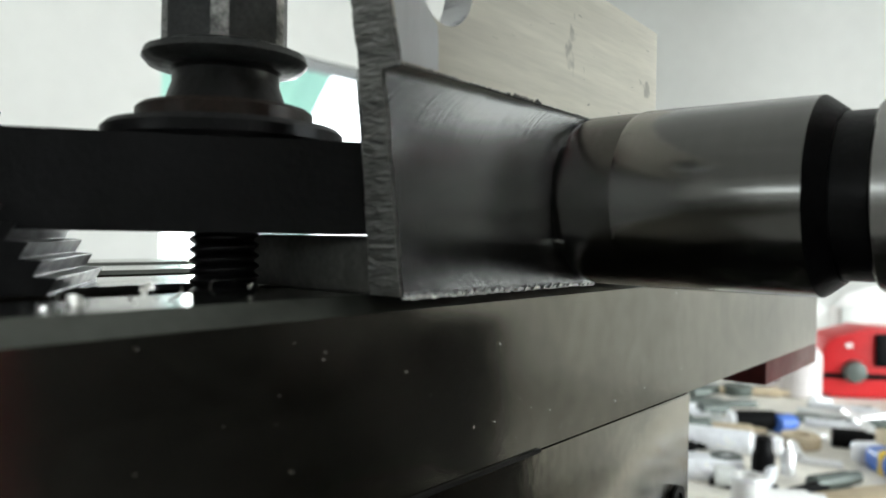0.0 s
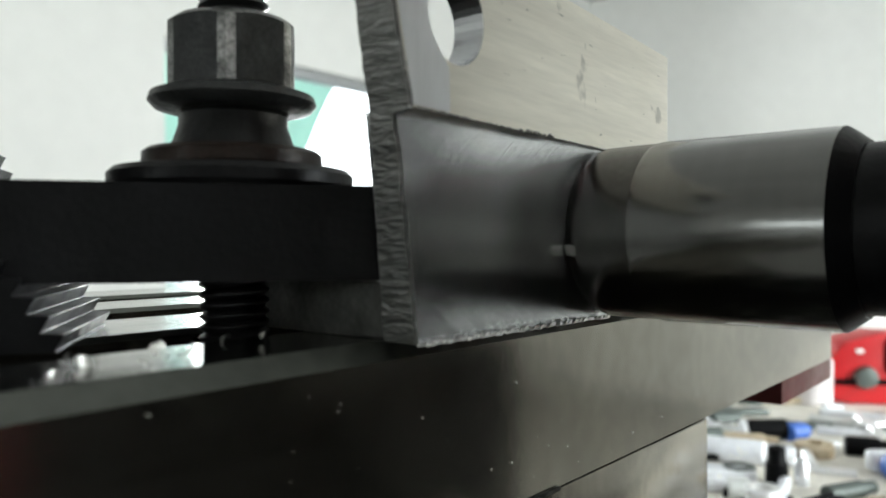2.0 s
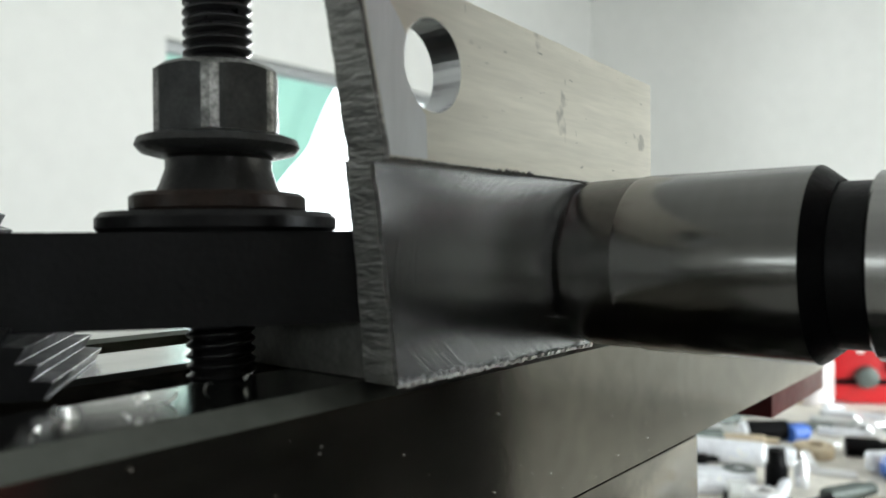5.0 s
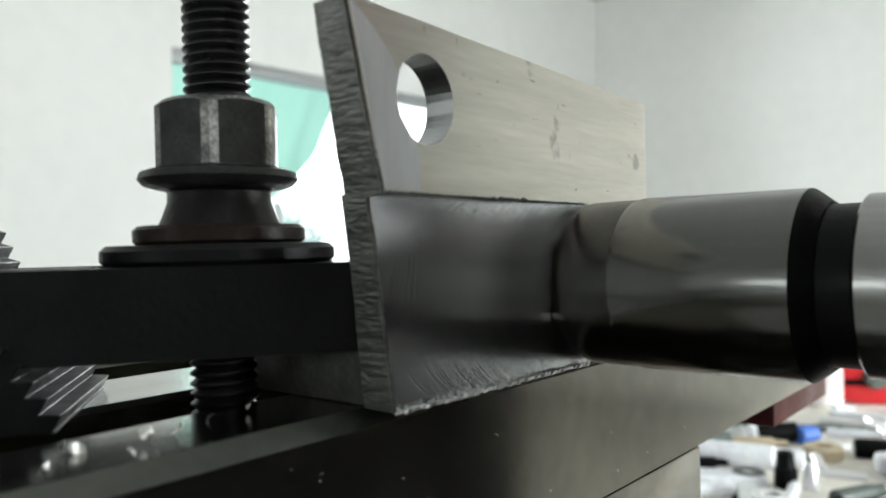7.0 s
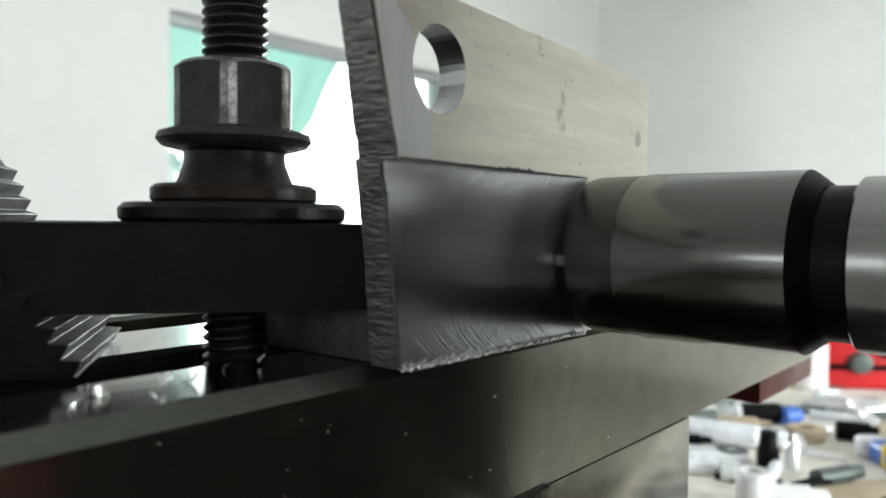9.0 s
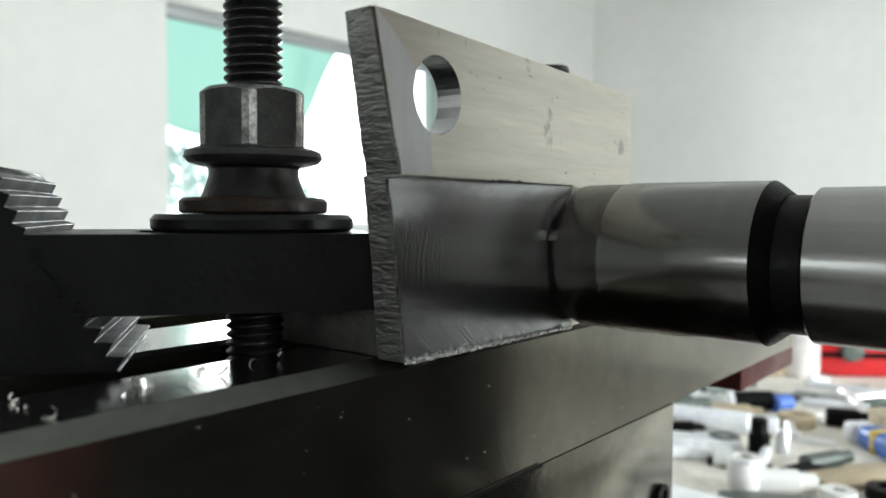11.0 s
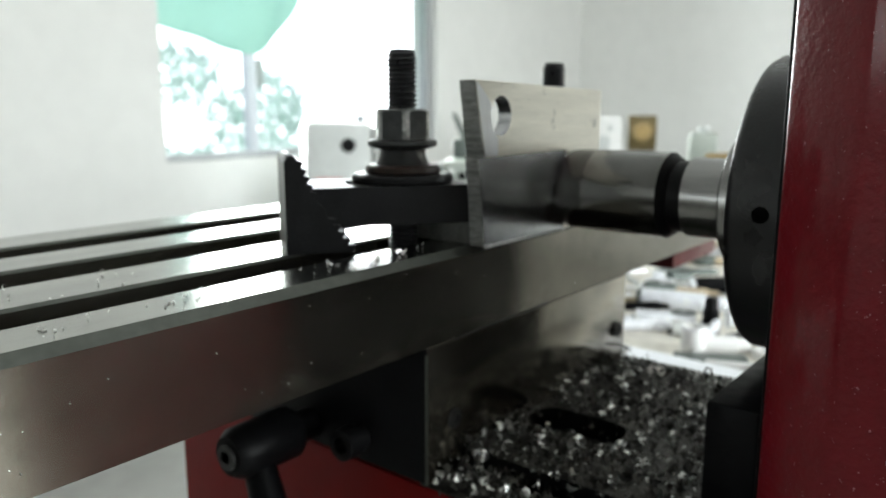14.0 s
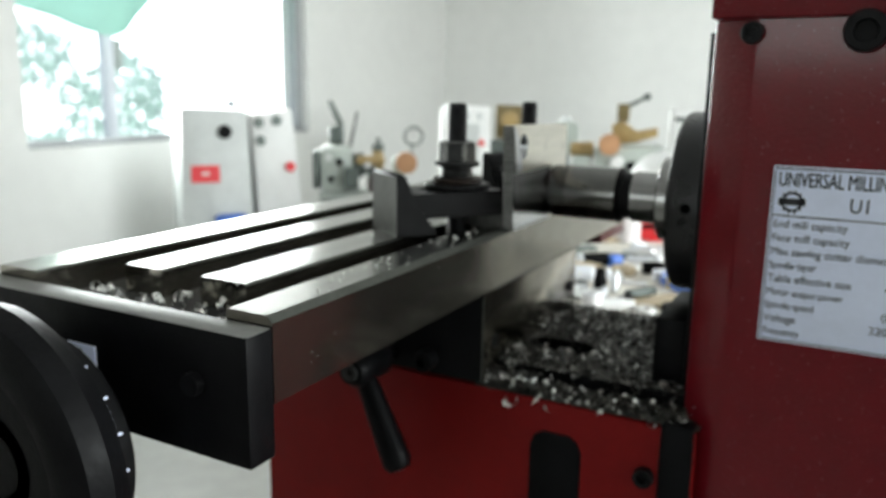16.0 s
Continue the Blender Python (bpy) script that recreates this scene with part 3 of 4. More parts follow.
def table_chips():
    """Loose chips on the table, one thing as nobody could count them."""
    rng = random.Random(11)
    bm = bmesh.new()
    for _ in range(70):
        x = rng.choice((rng.uniform(-0.021, -0.006), rng.uniform(-0.021, -0.006), rng.uniform(-0.056, -0.036)))
        y = rng.uniform(-0.15, -0.022)
        curl(bm, rng, Vector((x, y, TOP + 0.0003)), rng.uniform(0.0004, 0.0012))
    for x, y, s in ((-0.0150, -0.0335, 0.0022), (-0.012, -0.027, 0.0014), (-0.014, -0.024, 0.002), (-0.010, -0.02, 0.0014), (-0.017, -0.01, 0.0012)):
        curl(bm, rng, Vector((x, y, TOP + 0.0007)), s)
    for _ in range(70):
        curl(bm, rng, Vector((FRONT + 0.0001, rng.uniform(-0.15, 0.10), TOP - rng.uniform(0.003, 0.027))), rng.uniform(0.00012, 0.00036))
    for _ in range(60):
        curl(bm, rng, Vector((rng.uniform(-0.1, -0.024), rng.uniform(-0.160, -0.140), TOP - 0.0098 + rng.uniform(0, 0.004))), rng.uniform(0.0015, 0.004))
    ob = part("aluminium_chips", bm, M_CHIP)
    return tagged(ob, "small bright aluminium chips scattered on the table", "chips", "", "stuff")


def tray_chips():
    """Bright chips lie loosely on a bed of dark oily ones."""
    rng = random.Random(5)
    for name, label, tone, count, sizes in (("swarf_bed", "dark oily swarf caked on the black machine base", M_SWARF, 2600, (0.0010, 0.0014, 0.002, 0.0028)), ("swarf_chips", "bright curly aluminium chips on the oily swarf", M_CHIP, 950, (0.0007, 0.0010, 0.0014, 0.0022, 0.0036))):
        bm = bmesh.new()
        for _ in range(count):
            x, y = rng.uniform(-0.006, 0.082), rng.uniform(-0.006, 0.108)
            if (-0.003 < x < 0.032) and abs(y - 0.0325) < 0.0095 and rng.random() < 0.95:
                continue
            heap = 0.003 * max(0, noise.noise(Vector((x * 40, y * 40, 0)))) + 0.0045 * max(0, 1 - abs(x + 0.002) / 0.02)
            curl(bm, rng, Vector((x, y, TRAY + 0.0003 + rng.random() * heap)), rng.choice(sizes) * rng.uniform(0.6, 1.2))
        for _ in range(count // 4):
            x = rng.uniform(-0.004, 0.088)
            curl(bm, rng, Vector((x, rng.uniform(-0.0195, -0.005), LOWER + 0.0004 + rng.random() * (0.003 if x > 0.02 else 0.007))), rng.choice(sizes) * rng.uniform(0.7, 1.4))
        if tone is M_CHIP:
            for x, z, s in ((0.020, -0.004, 0.006), (0.026, -0.003, 0.0045), (0.012, -0.002, 0.005), (0.05, -0.002, 0.004)):
                curl(bm, rng, Vector((x, -0.0205, LOWER + z)), s)
        tagged(part(name, bm, tone), label, "swarf", "", "stuff")


# ---- machine body ----
TRAY, LOWER, BASEY = 1.0365, 1.0285, -0.0205
AXIS = (0.0530, 1.1136)


def saddle():
    ob = thing("saddle", "oily cast-iron saddle block carrying the table", "machine saddle", pose(0, 0, 0))
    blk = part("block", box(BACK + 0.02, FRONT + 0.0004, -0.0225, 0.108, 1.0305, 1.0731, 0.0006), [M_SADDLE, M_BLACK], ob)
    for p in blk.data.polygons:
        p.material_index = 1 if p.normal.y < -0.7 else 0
    part("gib_strip", box(FRONT - 0.0001, FRONT + 0.0007, -0.0231, -0.0226, 1.031, 1.0712), M_EDGE, ob, "thin pale gib edge")
    for y, z in ((-0.0100, 1.0480), (0.101, 1.0505)):
        part("set_screw", lathe([(0.0, 0), (0.0, 0.0032), (0.0006, 0.0032), (0.0006, 0.0018), (-0.0015, 0.0018), (-0.0015, 0)], 20, "x"), M_SLOT, ob, at=pose(FRONT + 0.0005, y, z))
    part("seam", box(FRONT - 0.0012, FRONT + 0.00052, -0.009, 0.0445, 1.0728, 1.0734), M_SLOT, ob, "dark joint line")
    return ob


def lock_lever():
    ob = thing("lock_lever", "black plastic clamping lever hanging on the saddle end", "lever", pose(-0.0555, -0.0228, 1.0370))
    part("boss", lathe([(0, 0), (0, 0.0052), (-0.008, 0.0055), (-0.0085, 0.0078), (-0.010, 0.0086), (-0.030, 0.0082), (-0.033, 0.0062), (-0.033, 0)], 32, "y"), M_BLACK, ob)
    part("screw_head", lathe([(0, 0), (0, 0.004), (0.001, 0.004), (0.001, 0.002), (0.0, 0.002), (0.0, 0)], 24, "y"), M_NUT, ob, at=pose(0, -0.0342, 0))
    arm = lathe([(0, 0), (0, 0.0050), (0.012, 0.0055), (0.036, 0.0066), (0.043, 0.0068), (0.046, 0.005), (0.047, 0)], 28)
    part("arm", arm, M_BLACK, ob, at=pose(0.001, -0.023, -0.004, 0, 0, 0) @ pose(0, 0, 0, 8, 149, 0))
    return ob


def side_knob():
    ob = thing("gib_screw", "black screw head on the saddle end", "screw", pose(-0.0320, -0.0226, 1.0386))
    part("head", lathe([(0, 0), (0, 0.0045), (-0.004, 0.0045), (-0.004, 0.0052), (-0.009, 0.005), (-0.009, 0.0028), (-0.006, 0.0028), (-0.006, 0)], 28, "y"), M_OXIDE, ob)
    return ob


def machine_base():
    ob = thing("machine_base", "dark red painted machine base with an arched recess", "machine base")
    body = prism([(-0.137, 0.72), (-0.137, 1.030), (0.092, 1.030), (0.092, 0.72)], BASEY, 0.135, "y", 0.0012)
    for v in body.verts:
        if v.co.x > -0.004 and v.co.z > 1.02:
            v.co.z -= 0.0035
    part("casting", body, M_REDBASE, ob)
    # recess is a black slab on the face; its depth is in the colour
    arch = [(0.020, 0.72), (0.020, 1.006), (0.022, 1.011), (0.026, 1.0135), (0.038, 1.0135), (0.042, 1.011), (0.044, 1.006), (0.044, 0.72)]
    part("recess", prism(arch, BASEY - 0.0012, BASEY + 0.004, "y", 0.0004), M_BLACK, ob, "black arched recess")
    part("corner_strip", box(0.078, 0.0915, BASEY - 0.0014, BASEY + 0.01, 0.72, 1.029, 0.001), M_BLACK, ob)
    part("bolt", lathe([(0, 0), (0, 0.0042), (-0.004, 0.0042), (-0.004, 0.0022), (-0.0015, 0.0022), (-0.0015, 0)], 24, "y"), M_OXIDE, ob, at=pose(0.0725, BASEY - 0.0004, 1.0035))
    part("pedestal", box(-0.125, 0.55, 0.01, 0.30, -0.05, 0.722, 0.004), M_REDBASE, ob)
    return ob


def base_plate():
    ob = thing("base_way_plate", "black slotted base plate covered with oily swarf", "machine plate")
    x0, x1, y0, y1 = -0.010, 0.088, -0.004, 0.111
    part("lower_ledge", noisy(box(x0, 0.093, BASEY + 0.001, y1 + 0.002, 1.0280, LOWER, 0.0), 0.00005, 200), M_SWARF, ob)
    cx, cy = 0.0145, 0.0325
    ring = []
    for k in range(24):
        a = 2 * math.pi * k / 24
        ring.append((cx + (0.0100 if math.cos(a) > 0 else -0.0100) + 0.0070 * math.cos(a), cy + 0.0095 * math.sin(a)))
    bm = bmesh.new()

    def rim(a):
        dx, dy = math.cos(a), math.sin(a)
        k = min((x1 - cx) / dx if dx > 1e-9 else 9, (x0 - cx) / dx if dx < -1e-9 else 9, (y1 - cy) / dy if dy > 1e-9 else 9, (y0 - cy) / dy if dy < -1e-9 else 9)
        return cx + dx * k, cy + dy * k
    pts = [(p, rim(math.atan2(p[1] - cy, p[0] - cx))) for p in ring]
    for c in ((x0, y0), (x1, y0), (x1, y1), (x0, y1)):
        a = math.atan2(c[1] - cy, c[0] - cx)
        near = min(ring, key=lambda p: abs(math.atan2(p[1] - cy, p[0] - cx) - a))
        pts.append(((near[0] + 1e-5, near[1] + 1e-5), c))
    pts.sort(key=lambda q: math.atan2(q[1][1] - cy, q[1][0] - cx))
    top = [(bm.verts.new((*p, TRAY)), bm.verts.new((*q, TRAY))) for p, q in pts]
    low = [(bm.verts.new((*p, LOWER)), bm.verts.new((*q, LOWER))) for p, q in pts]
    n = len(pts)
    for k in range(n):
        j = (k + 1) % n
        bm.faces.new((top[k][0], top[k][1], top[j][1], top[j][0])).material_index = 0
        bm.faces.new((top[k][0], top[j][0], low[j][0], low[k][0])).material_index = 1
        bm.faces.new((top[k][1], low[k][1], low[j][1], top[j][1])).material_index = 1
    part("slotted_plate", finish(bm), [M_SWARF, M_BLACK], ob)
    part("way_post", box(0.067, 0.0808, 0.004, 0.060, LOWER, 1.067, 0.001), M_BLACK, ob, "black guide post")
    return ob


SETTLED = pose(0, 0.0010, 0.0024)


def column():
    ob = thing("machine_column", "dark red hammer-finish milling machine column", "machine column", SETTLED)
    c = [(0.0842, 0.116), (0.0842, -0.0080), (0.0845, -0.0092), (0.0854, -0.0104), (0.0984, -0.0187), (0.1003, -0.0193), (0.1014, -0.0195)]
    c += [(0.30, -0.0195), (0.30, 0.116)]
    part("housing", prism(c, 0.90, 1.1890, "z"), M_RED, ob)
    part("guide_way", box(0.0812, 0.0840, 0.000, 0.114, 0.92, 1.186, 0.0006), M_BLACK, ob, "black guide way")
    # block added out of view so the table front mirrors something dark
    part("dark_mirror_block", box(0.0812, 0.110, 0.1165, 0.162, 0.92, 1.078, 0.0006), M_BLACK, ob, "black block added low behind the column")
    part("head_cover", box(0.0843, 0.302, -0.0212, 0.118, 1.1893, 1.222, 0.0012), M_RED, ob, "red top cover")
    for x, z, r in ((0.0992, 1.1842, 0.0040), (0.1360, 1.1840, 0.0072)):
        part("socket_screw", lathe([(0, 0), (0, r), (-r * 0.75, r), (-r * 0.9, r * 0.88), (-r * 0.9, r * 0.55), (-r * 0.3, r * 0.5), (-r * 0.3, 0)], 32, "y"), M_OXIDE, ob, "black socket-head screw", at=pose(x, -0.0194, z))
    return ob


def letters(words, x, z, size, parent, squeeze=1.0, bold=0.0):
    """Raised ink lettering in the built-in font, as a mesh."""
    cu = bpy.data.curves.new("lettering", "FONT")
    cu.body, cu.size, cu.extrude, cu.offset = words, size, 0.00006, bold
    tmp = new("lettering", cu)
    me = bpy.data.meshes.new_from_object(tmp.evaluated_get(bpy.context.evaluated_depsgraph_get()))
    bpy.data.objects.remove(tmp)
    me.materials.append(M_INK)
    me.transform(Matrix.Diagonal((squeeze, 1, 1, 1)))
    ob = new("lettering", me)
    ob.parent = parent
    ob.matrix_basis = pose(x, -0.02025, z, 90)
    return ob


def name_plate():
    ob = thing("name_plate", "white machine data plate with a black border on red paint", "name plate", SETTLED)
    x0, x1, z0, z1, y = 0.1112, 0.190, 1.0690, 1.1364, -0.0195
    part("sheet", box(x0, x1, y - 0.0006, y + 0.0002, z0, z1, 0.0001), M_PLATE, ob)
    part("border", merge(box(x0 + 0.0006, x1 - 0.0006, y - 0.00072, y - 0.0005, z1 - 0.0012, z1 - 0.0006), box(x0 + 0.0006, x1 - 0.0006, y - 0.00072, y - 0.0005, z0 + 0.0006, z0 + 0.0010), box(x0 + 0.0006, x0 + 0.0010, y - 0.00072, y - 0.0005, z0 + 0.001, z1 - 0.0012), box(x1 - 0.001, x1 - 0.0006, y - 0.00072, y - 0.0005, z0 + 0.001, z1 - 0.0012)), M_INK, ob)
    part("rule", box(x0 + 0.001, x1 - 0.001, y - 0.00072, y - 0.0005, 1.1176, 1.1181), M_INK, ob)
    letters("UNIVERSAL MILLING MACHINE", 0.1132, 1.1290, 0.0076, ob, 0.565, 0.0)
    letters("UNIVERSAL MILLING MACHINE", 0.11332, 1.12894, 0.0076, ob, 0.565, 0.0)
    letters("U1", 0.1374, 1.1208, 0.0072, ob, 0.85, 0.00004)
    rows_ = ("End mill capacity", "Face mill capacity", "Max sawing cutter diameter", "Spindle taper", "Table effective size", "Motor output power", "Spindle speed", "Voltage", "Frequency")
    for k, words in enumerate(rows_):
        letters(words, 0.1128, 1.1134 - 0.00522 * k, 0.0042 if k not in (3, 5, 6, 8) else 0.0040, ob, 0.89 if k not in (3, 5, 6, 8) else 0.77)
    for k, words in ((4, "4"), (6, "0"), (7, "220")):
        letters(words, 0.1518 - (0.0034 if k == 7 else 0), 1.1134 - 0.00522 * k, 0.0042, ob)
    # maker's mark as a plain toothed wheel
    bm = bmesh.new()
    ring = []
    for k in range(48):
        a = 2 * math.pi * k / 48
        r = 0.0043 if (k // 2) % 2 else 0.0036
        ring.append(bm.verts.new((r * math.cos(a), 0, r * math.sin(a))))
    inner = [bm.verts.new((0.0028 * math.cos(2 * math.pi * k / 48), 0, 0.0028 * math.sin(2 * math.pi * k / 48))) for k in range(48)]
    for k in range(48):
        j = (k + 1) % 48
        bm.faces.new((ring[k], ring[j], inner[j], inner[k]))
    ext = bmesh.ops.extrude_face_region(bm, geom=bm.faces[:])
    for v in (g for g in ext["geom"] if isinstance(g, bmesh.types.BMVert)):
        v.co.y -= 0.00015
    part("gear_mark", finish(bm), M_INK, ob, at=pose(0.1185, y - 0.0006, 1.1232))
    part("mark_bar", box(-0.0046, 0.0046, -0.00015, 0, -0.0013, 0.0013), M_INK, ob, at=pose(0.1185, y - 0.0006, 1.1232))
    return ob


def spindle_flange():
    ob = thing("spindle_flange", "black bearing flange with a pin hole round the spindle", "flange", pose(0.0, AXIS[0], AXIS[1]))
    R = 0.0426
    part("disc", lathe([(0.0655, 0.016), (0.0655, 0.0404), (0.0662, 0.0416), (0.0680, R), (0.0905, R), (0.0905, 0.016), (0.0655, 0.016)], 96, "x"), M_FLANGE, ob)
    # pin hole in the rim: a black disc, its dark depth put into the colour
    part("pin_hole", lathe([(0.0003, 0), (0.0003, 0.0021), (-0.001, 0.0023)], 28, "y"), M_HOLE, ob, "dark pin hole", at=pose(0.0750, -R + 0.0001, 0.0018) @ pose(0, 0, 0, 180, 0, 0))
    part("cap_screw", lathe([(0, 0), (0, 0.002), (0.003, 0.002), (0.003, 0)], 16), M_OXIDE, ob, at=pose(0.083, -0.001, R - 0.0006))
    return ob


def end_mill():
    """The turning tool: cutter head, neck and shank with the collet nut."""
    ob = thing("end_mill", "steel indexable end mill turning in the spindle", "milling cutter", pose(0, AXIS[0], AXIS[1]))
    part("head", lathe([(0.0092, 0.0136), (0.0100, 0.0138), (0.0350, 0.0138)], 72, "x"), M_CUT, ob, "ground steel cutter body")
    # cutting end coloured darker than the cutter body
    part("fluted_end", lathe([(-0.0011, 0), (-0.0011, 0.0122), (-0.0003, 0.0131), (0.0010, 0.0135), (0.0060, 0.0136), (0.0094, 0.0136)], 72, "x"), M_BAND, ob, "dark cutting end")
    for k in range(3):
        m = pose(0, 0, 0, 120 * k)
        part("insert", box(-0.00118, 0.0045, -0.0016, 0.0004, 0.0085, 0.01345, 0.0004), M_CUT, ob, "carbide cutting insert", at=m)
    part("groove", lathe([(0.0350, 0.0138), (0.0356, 0.0134), (0.0376, 0.0118), (0.0376, 0.0114), (0.0424, 0.0114)], 60, "x"), M_OXIDE, ob, "black groove")
    part("shank", lathe([(0.0420, 0.010), (0.0420, 0.0122), (0.0424, 0.0126), (0.0565, 0.0126), (0.0565, 0.010)], 60, "x"), M_STEEL, ob, "bright ground shank")
    part("collet_nut", lathe([(0.0560, 0.0115), (0.0560, 0.0190), (0.0568, 0.0202), (0.0655, 0.0202), (0.0662, 0.0190), (0.0662, 0.0115), (0.0560, 0.0115)], 72, "x"), M_STEEL, ob, "ground steel spindle nose")
    return ob


# ---- the room ----
WALL_V, WALL_R, WALL_L, WALL_B, CEIL = 2.95, 5.45, -4.6, -3.5, 3.1
WIN = (1.72, 3.62, 0.94, 2.06)      # the window in the far wall: u from, to, z from, to
T = 0.2


def wall_with_opening(name, a0, a1, opening, make):
    """A wall in four butted blocks round its opening; make(a0, a1, z0, z1) gives a block."""
    o0, o1, z0, z1 = opening
    bm = merge(make(a0, o0, 0, CEIL), make(o1, a1, 0, CEIL), make(o0, o1, 0, z0), make(o0, o1, z1, CEIL))
    return tagged(part(name, bm, M_WALL, at=ROOM), "plain white painted wall", "wall", "", "structure")


def room():
    wall_with_opening("wall_far", WALL_L - T, WALL_R + T, WIN, lambda a, b, c, d: box(a, b, WALL_V, WALL_V + T, c, d))
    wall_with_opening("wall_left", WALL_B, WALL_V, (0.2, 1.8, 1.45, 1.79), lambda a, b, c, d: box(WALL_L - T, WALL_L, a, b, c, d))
    # opening assumed for the added fill lamp, out of view
    wall_with_opening("wall_back", WALL_L - T, WALL_R + T, (-0.5, 2.0, 1.05, 2.45), lambda a, b, c, d: box(a, b, WALL_B - T, WALL_B, c, d))
    tagged(part("wall_right", box(WALL_R, WALL_R + T, WALL_B, WALL_V, 0, CEIL), M_WALL, at=ROOM), "plain white painted wall", "wall", "", "structure")
    tagged(part("floor", box(WALL_L - T, WALL_R + T, WALL_B - T, WALL_V + T, -0.1, 0), M_FLOOR, at=ROOM), "pale worn concrete workshop floor", "floor", "", "structure")
    tagged(part("ceiling", box(WALL_L - T, WALL_R + T, WALL_B - T, WALL_V + T, CEIL, CEIL + 0.1), M_CEIL, at=ROOM), "pale grey ceiling", "ceiling", "", "structure")
    tagged(part("ground", box(-40, 40, WALL_V + T, 60, -0.15, -0.1), M_GROUND, at=ROOM), "pale yard outside the window", "ground", "", "structure")
    u0, u1, z0, z1 = WIN
    win = thing("window_1", "grey aluminium framed workshop window", "window", ROOM.copy(), "", "structure")
    w = 0.05
    for n, a, b, c, d in (("jamb", u0, u0 + 0.01, z0, z1), ("jamb", u1 - 0.06, u1, z0, z1), ("head", u0 + 0.01, u1 - 0.06, z1 - w, z1), ("sill", u0 + 0.01, u1 - 0.06, z0, z0 + 0.03), ("mullion", u1 - 0.62, u1 - 0.60, z0 + 0.03, z0 + 0.20)):
        part(n, box(a, b, WALL_V + 0.04, WALL_V + 0.10, c, d, 0.004), M_FRAME, win)


def yard():
    sky_sheet = part("backdrop", box(-8, 36, 14.0, 14.1, -0.1, 12.0), M_SKY, at=ROOM)
    tagged(sky_sheet, "white overcast sky beyond the yard", "sky", "", "structure")
    # sloping green tarpaulin that hangs in folds outside the window
    bm = bmesh.new()
    nu, nv = 40, 14
    grid = []
    for i in range(nu + 1):
        u = 1.1 + 2.32 * i / nu
        low = 1.49 + (0.14 * (2.80 - u) / 0.5 if u < 2.80 else 0.16 * ((u - 2.80) / 0.29) ** 1.65)
        row = []
        for j in range(nv + 1):
            k = j / nv
            z = low + (3.0 - low) * k
            row.append(bm.verts.new((u, 3.8 - 0.64 * k + (1 - k) * 0.05 * math.sin(u * 6 + 4 * k) + (1 - k) * 0.03 * math.sin(u * 17 - 5 * k), z)))
        grid.append(row)
    for i in range(nu):
        for j in range(nv):
            bm.faces.new((grid[i][j], grid[i + 1][j], grid[i + 1][j + 1], grid[i][j + 1]))
    ext = bmesh.ops.extrude_face_region(bm, geom=bm.faces[:])
    for v in (g for g in ext["geom"] if isinstance(g, bmesh.types.BMVert)):
        v.co.y += 0.01
    finish(bm, 60)
    tagged(part("tarpaulin", bm, M_TARP, at=ROOM), "green tarpaulin sagging outside the window", "tarpaulin")
    post = thing("yard_post", "pale metal post outside the window", "post", in_room(3.34, 4.45, -0.1))
    part("tube", lathe([(0, 0), (0, 0.05), (1.75, 0.05), (1.75, 0)], 20), M_POST, post)
    part("bracket", box(0.045, 0.11, -0.03, 0.03, 1.42, 1.62, 0.01), M_SAGE, post)
    rng = random.Random(8)
    bm = bmesh.new()
    for _ in range(7000):
        u = rng.uniform(2.2, 4.5)
        top = 1.66 + 0.10 * noise.noise(Vector((u * 3, 3, 0))) - 0.30 * max(u - 3.4, 0)
        z = rng.uniform(0.35, top)
        if noise.noise(Vector((u * 1.7, z * 4.5, 1))) < -0.10 - 0.25 * rng.random():
            continue
        c = Vector((u, 5.2 + rng.uniform(-0.06, 0.06), z))
        r = rng.uniform(0.022, 0.055)
        e = Euler((rng.uniform(0, 6), rng.uniform(0, 6), rng.uniform(0, 6))).to_matrix()
        bm.faces.new([bm.verts.new(c + e @ Vector(p) * r) for p in ((-1, 0, 0), (0, -0.45, 0.1), (1, 0, 0), (0, 0.45, 0.1))])
    tagged(part("hedge", bm, M_LEAF, at=ROOM), "green bushes outside the window", "bushes", "", "stuff")


def at_bearing(az, dist, z, turn=None):
    """A place by its bearing from the machine: degrees left of the table's run, and metres."""
    a = radians(az)
    return pose(0.1 - dist * math.sin(a), -0.25 + dist * math.cos(a), z - 0.05, 0, 0, az if turn is None else turn)


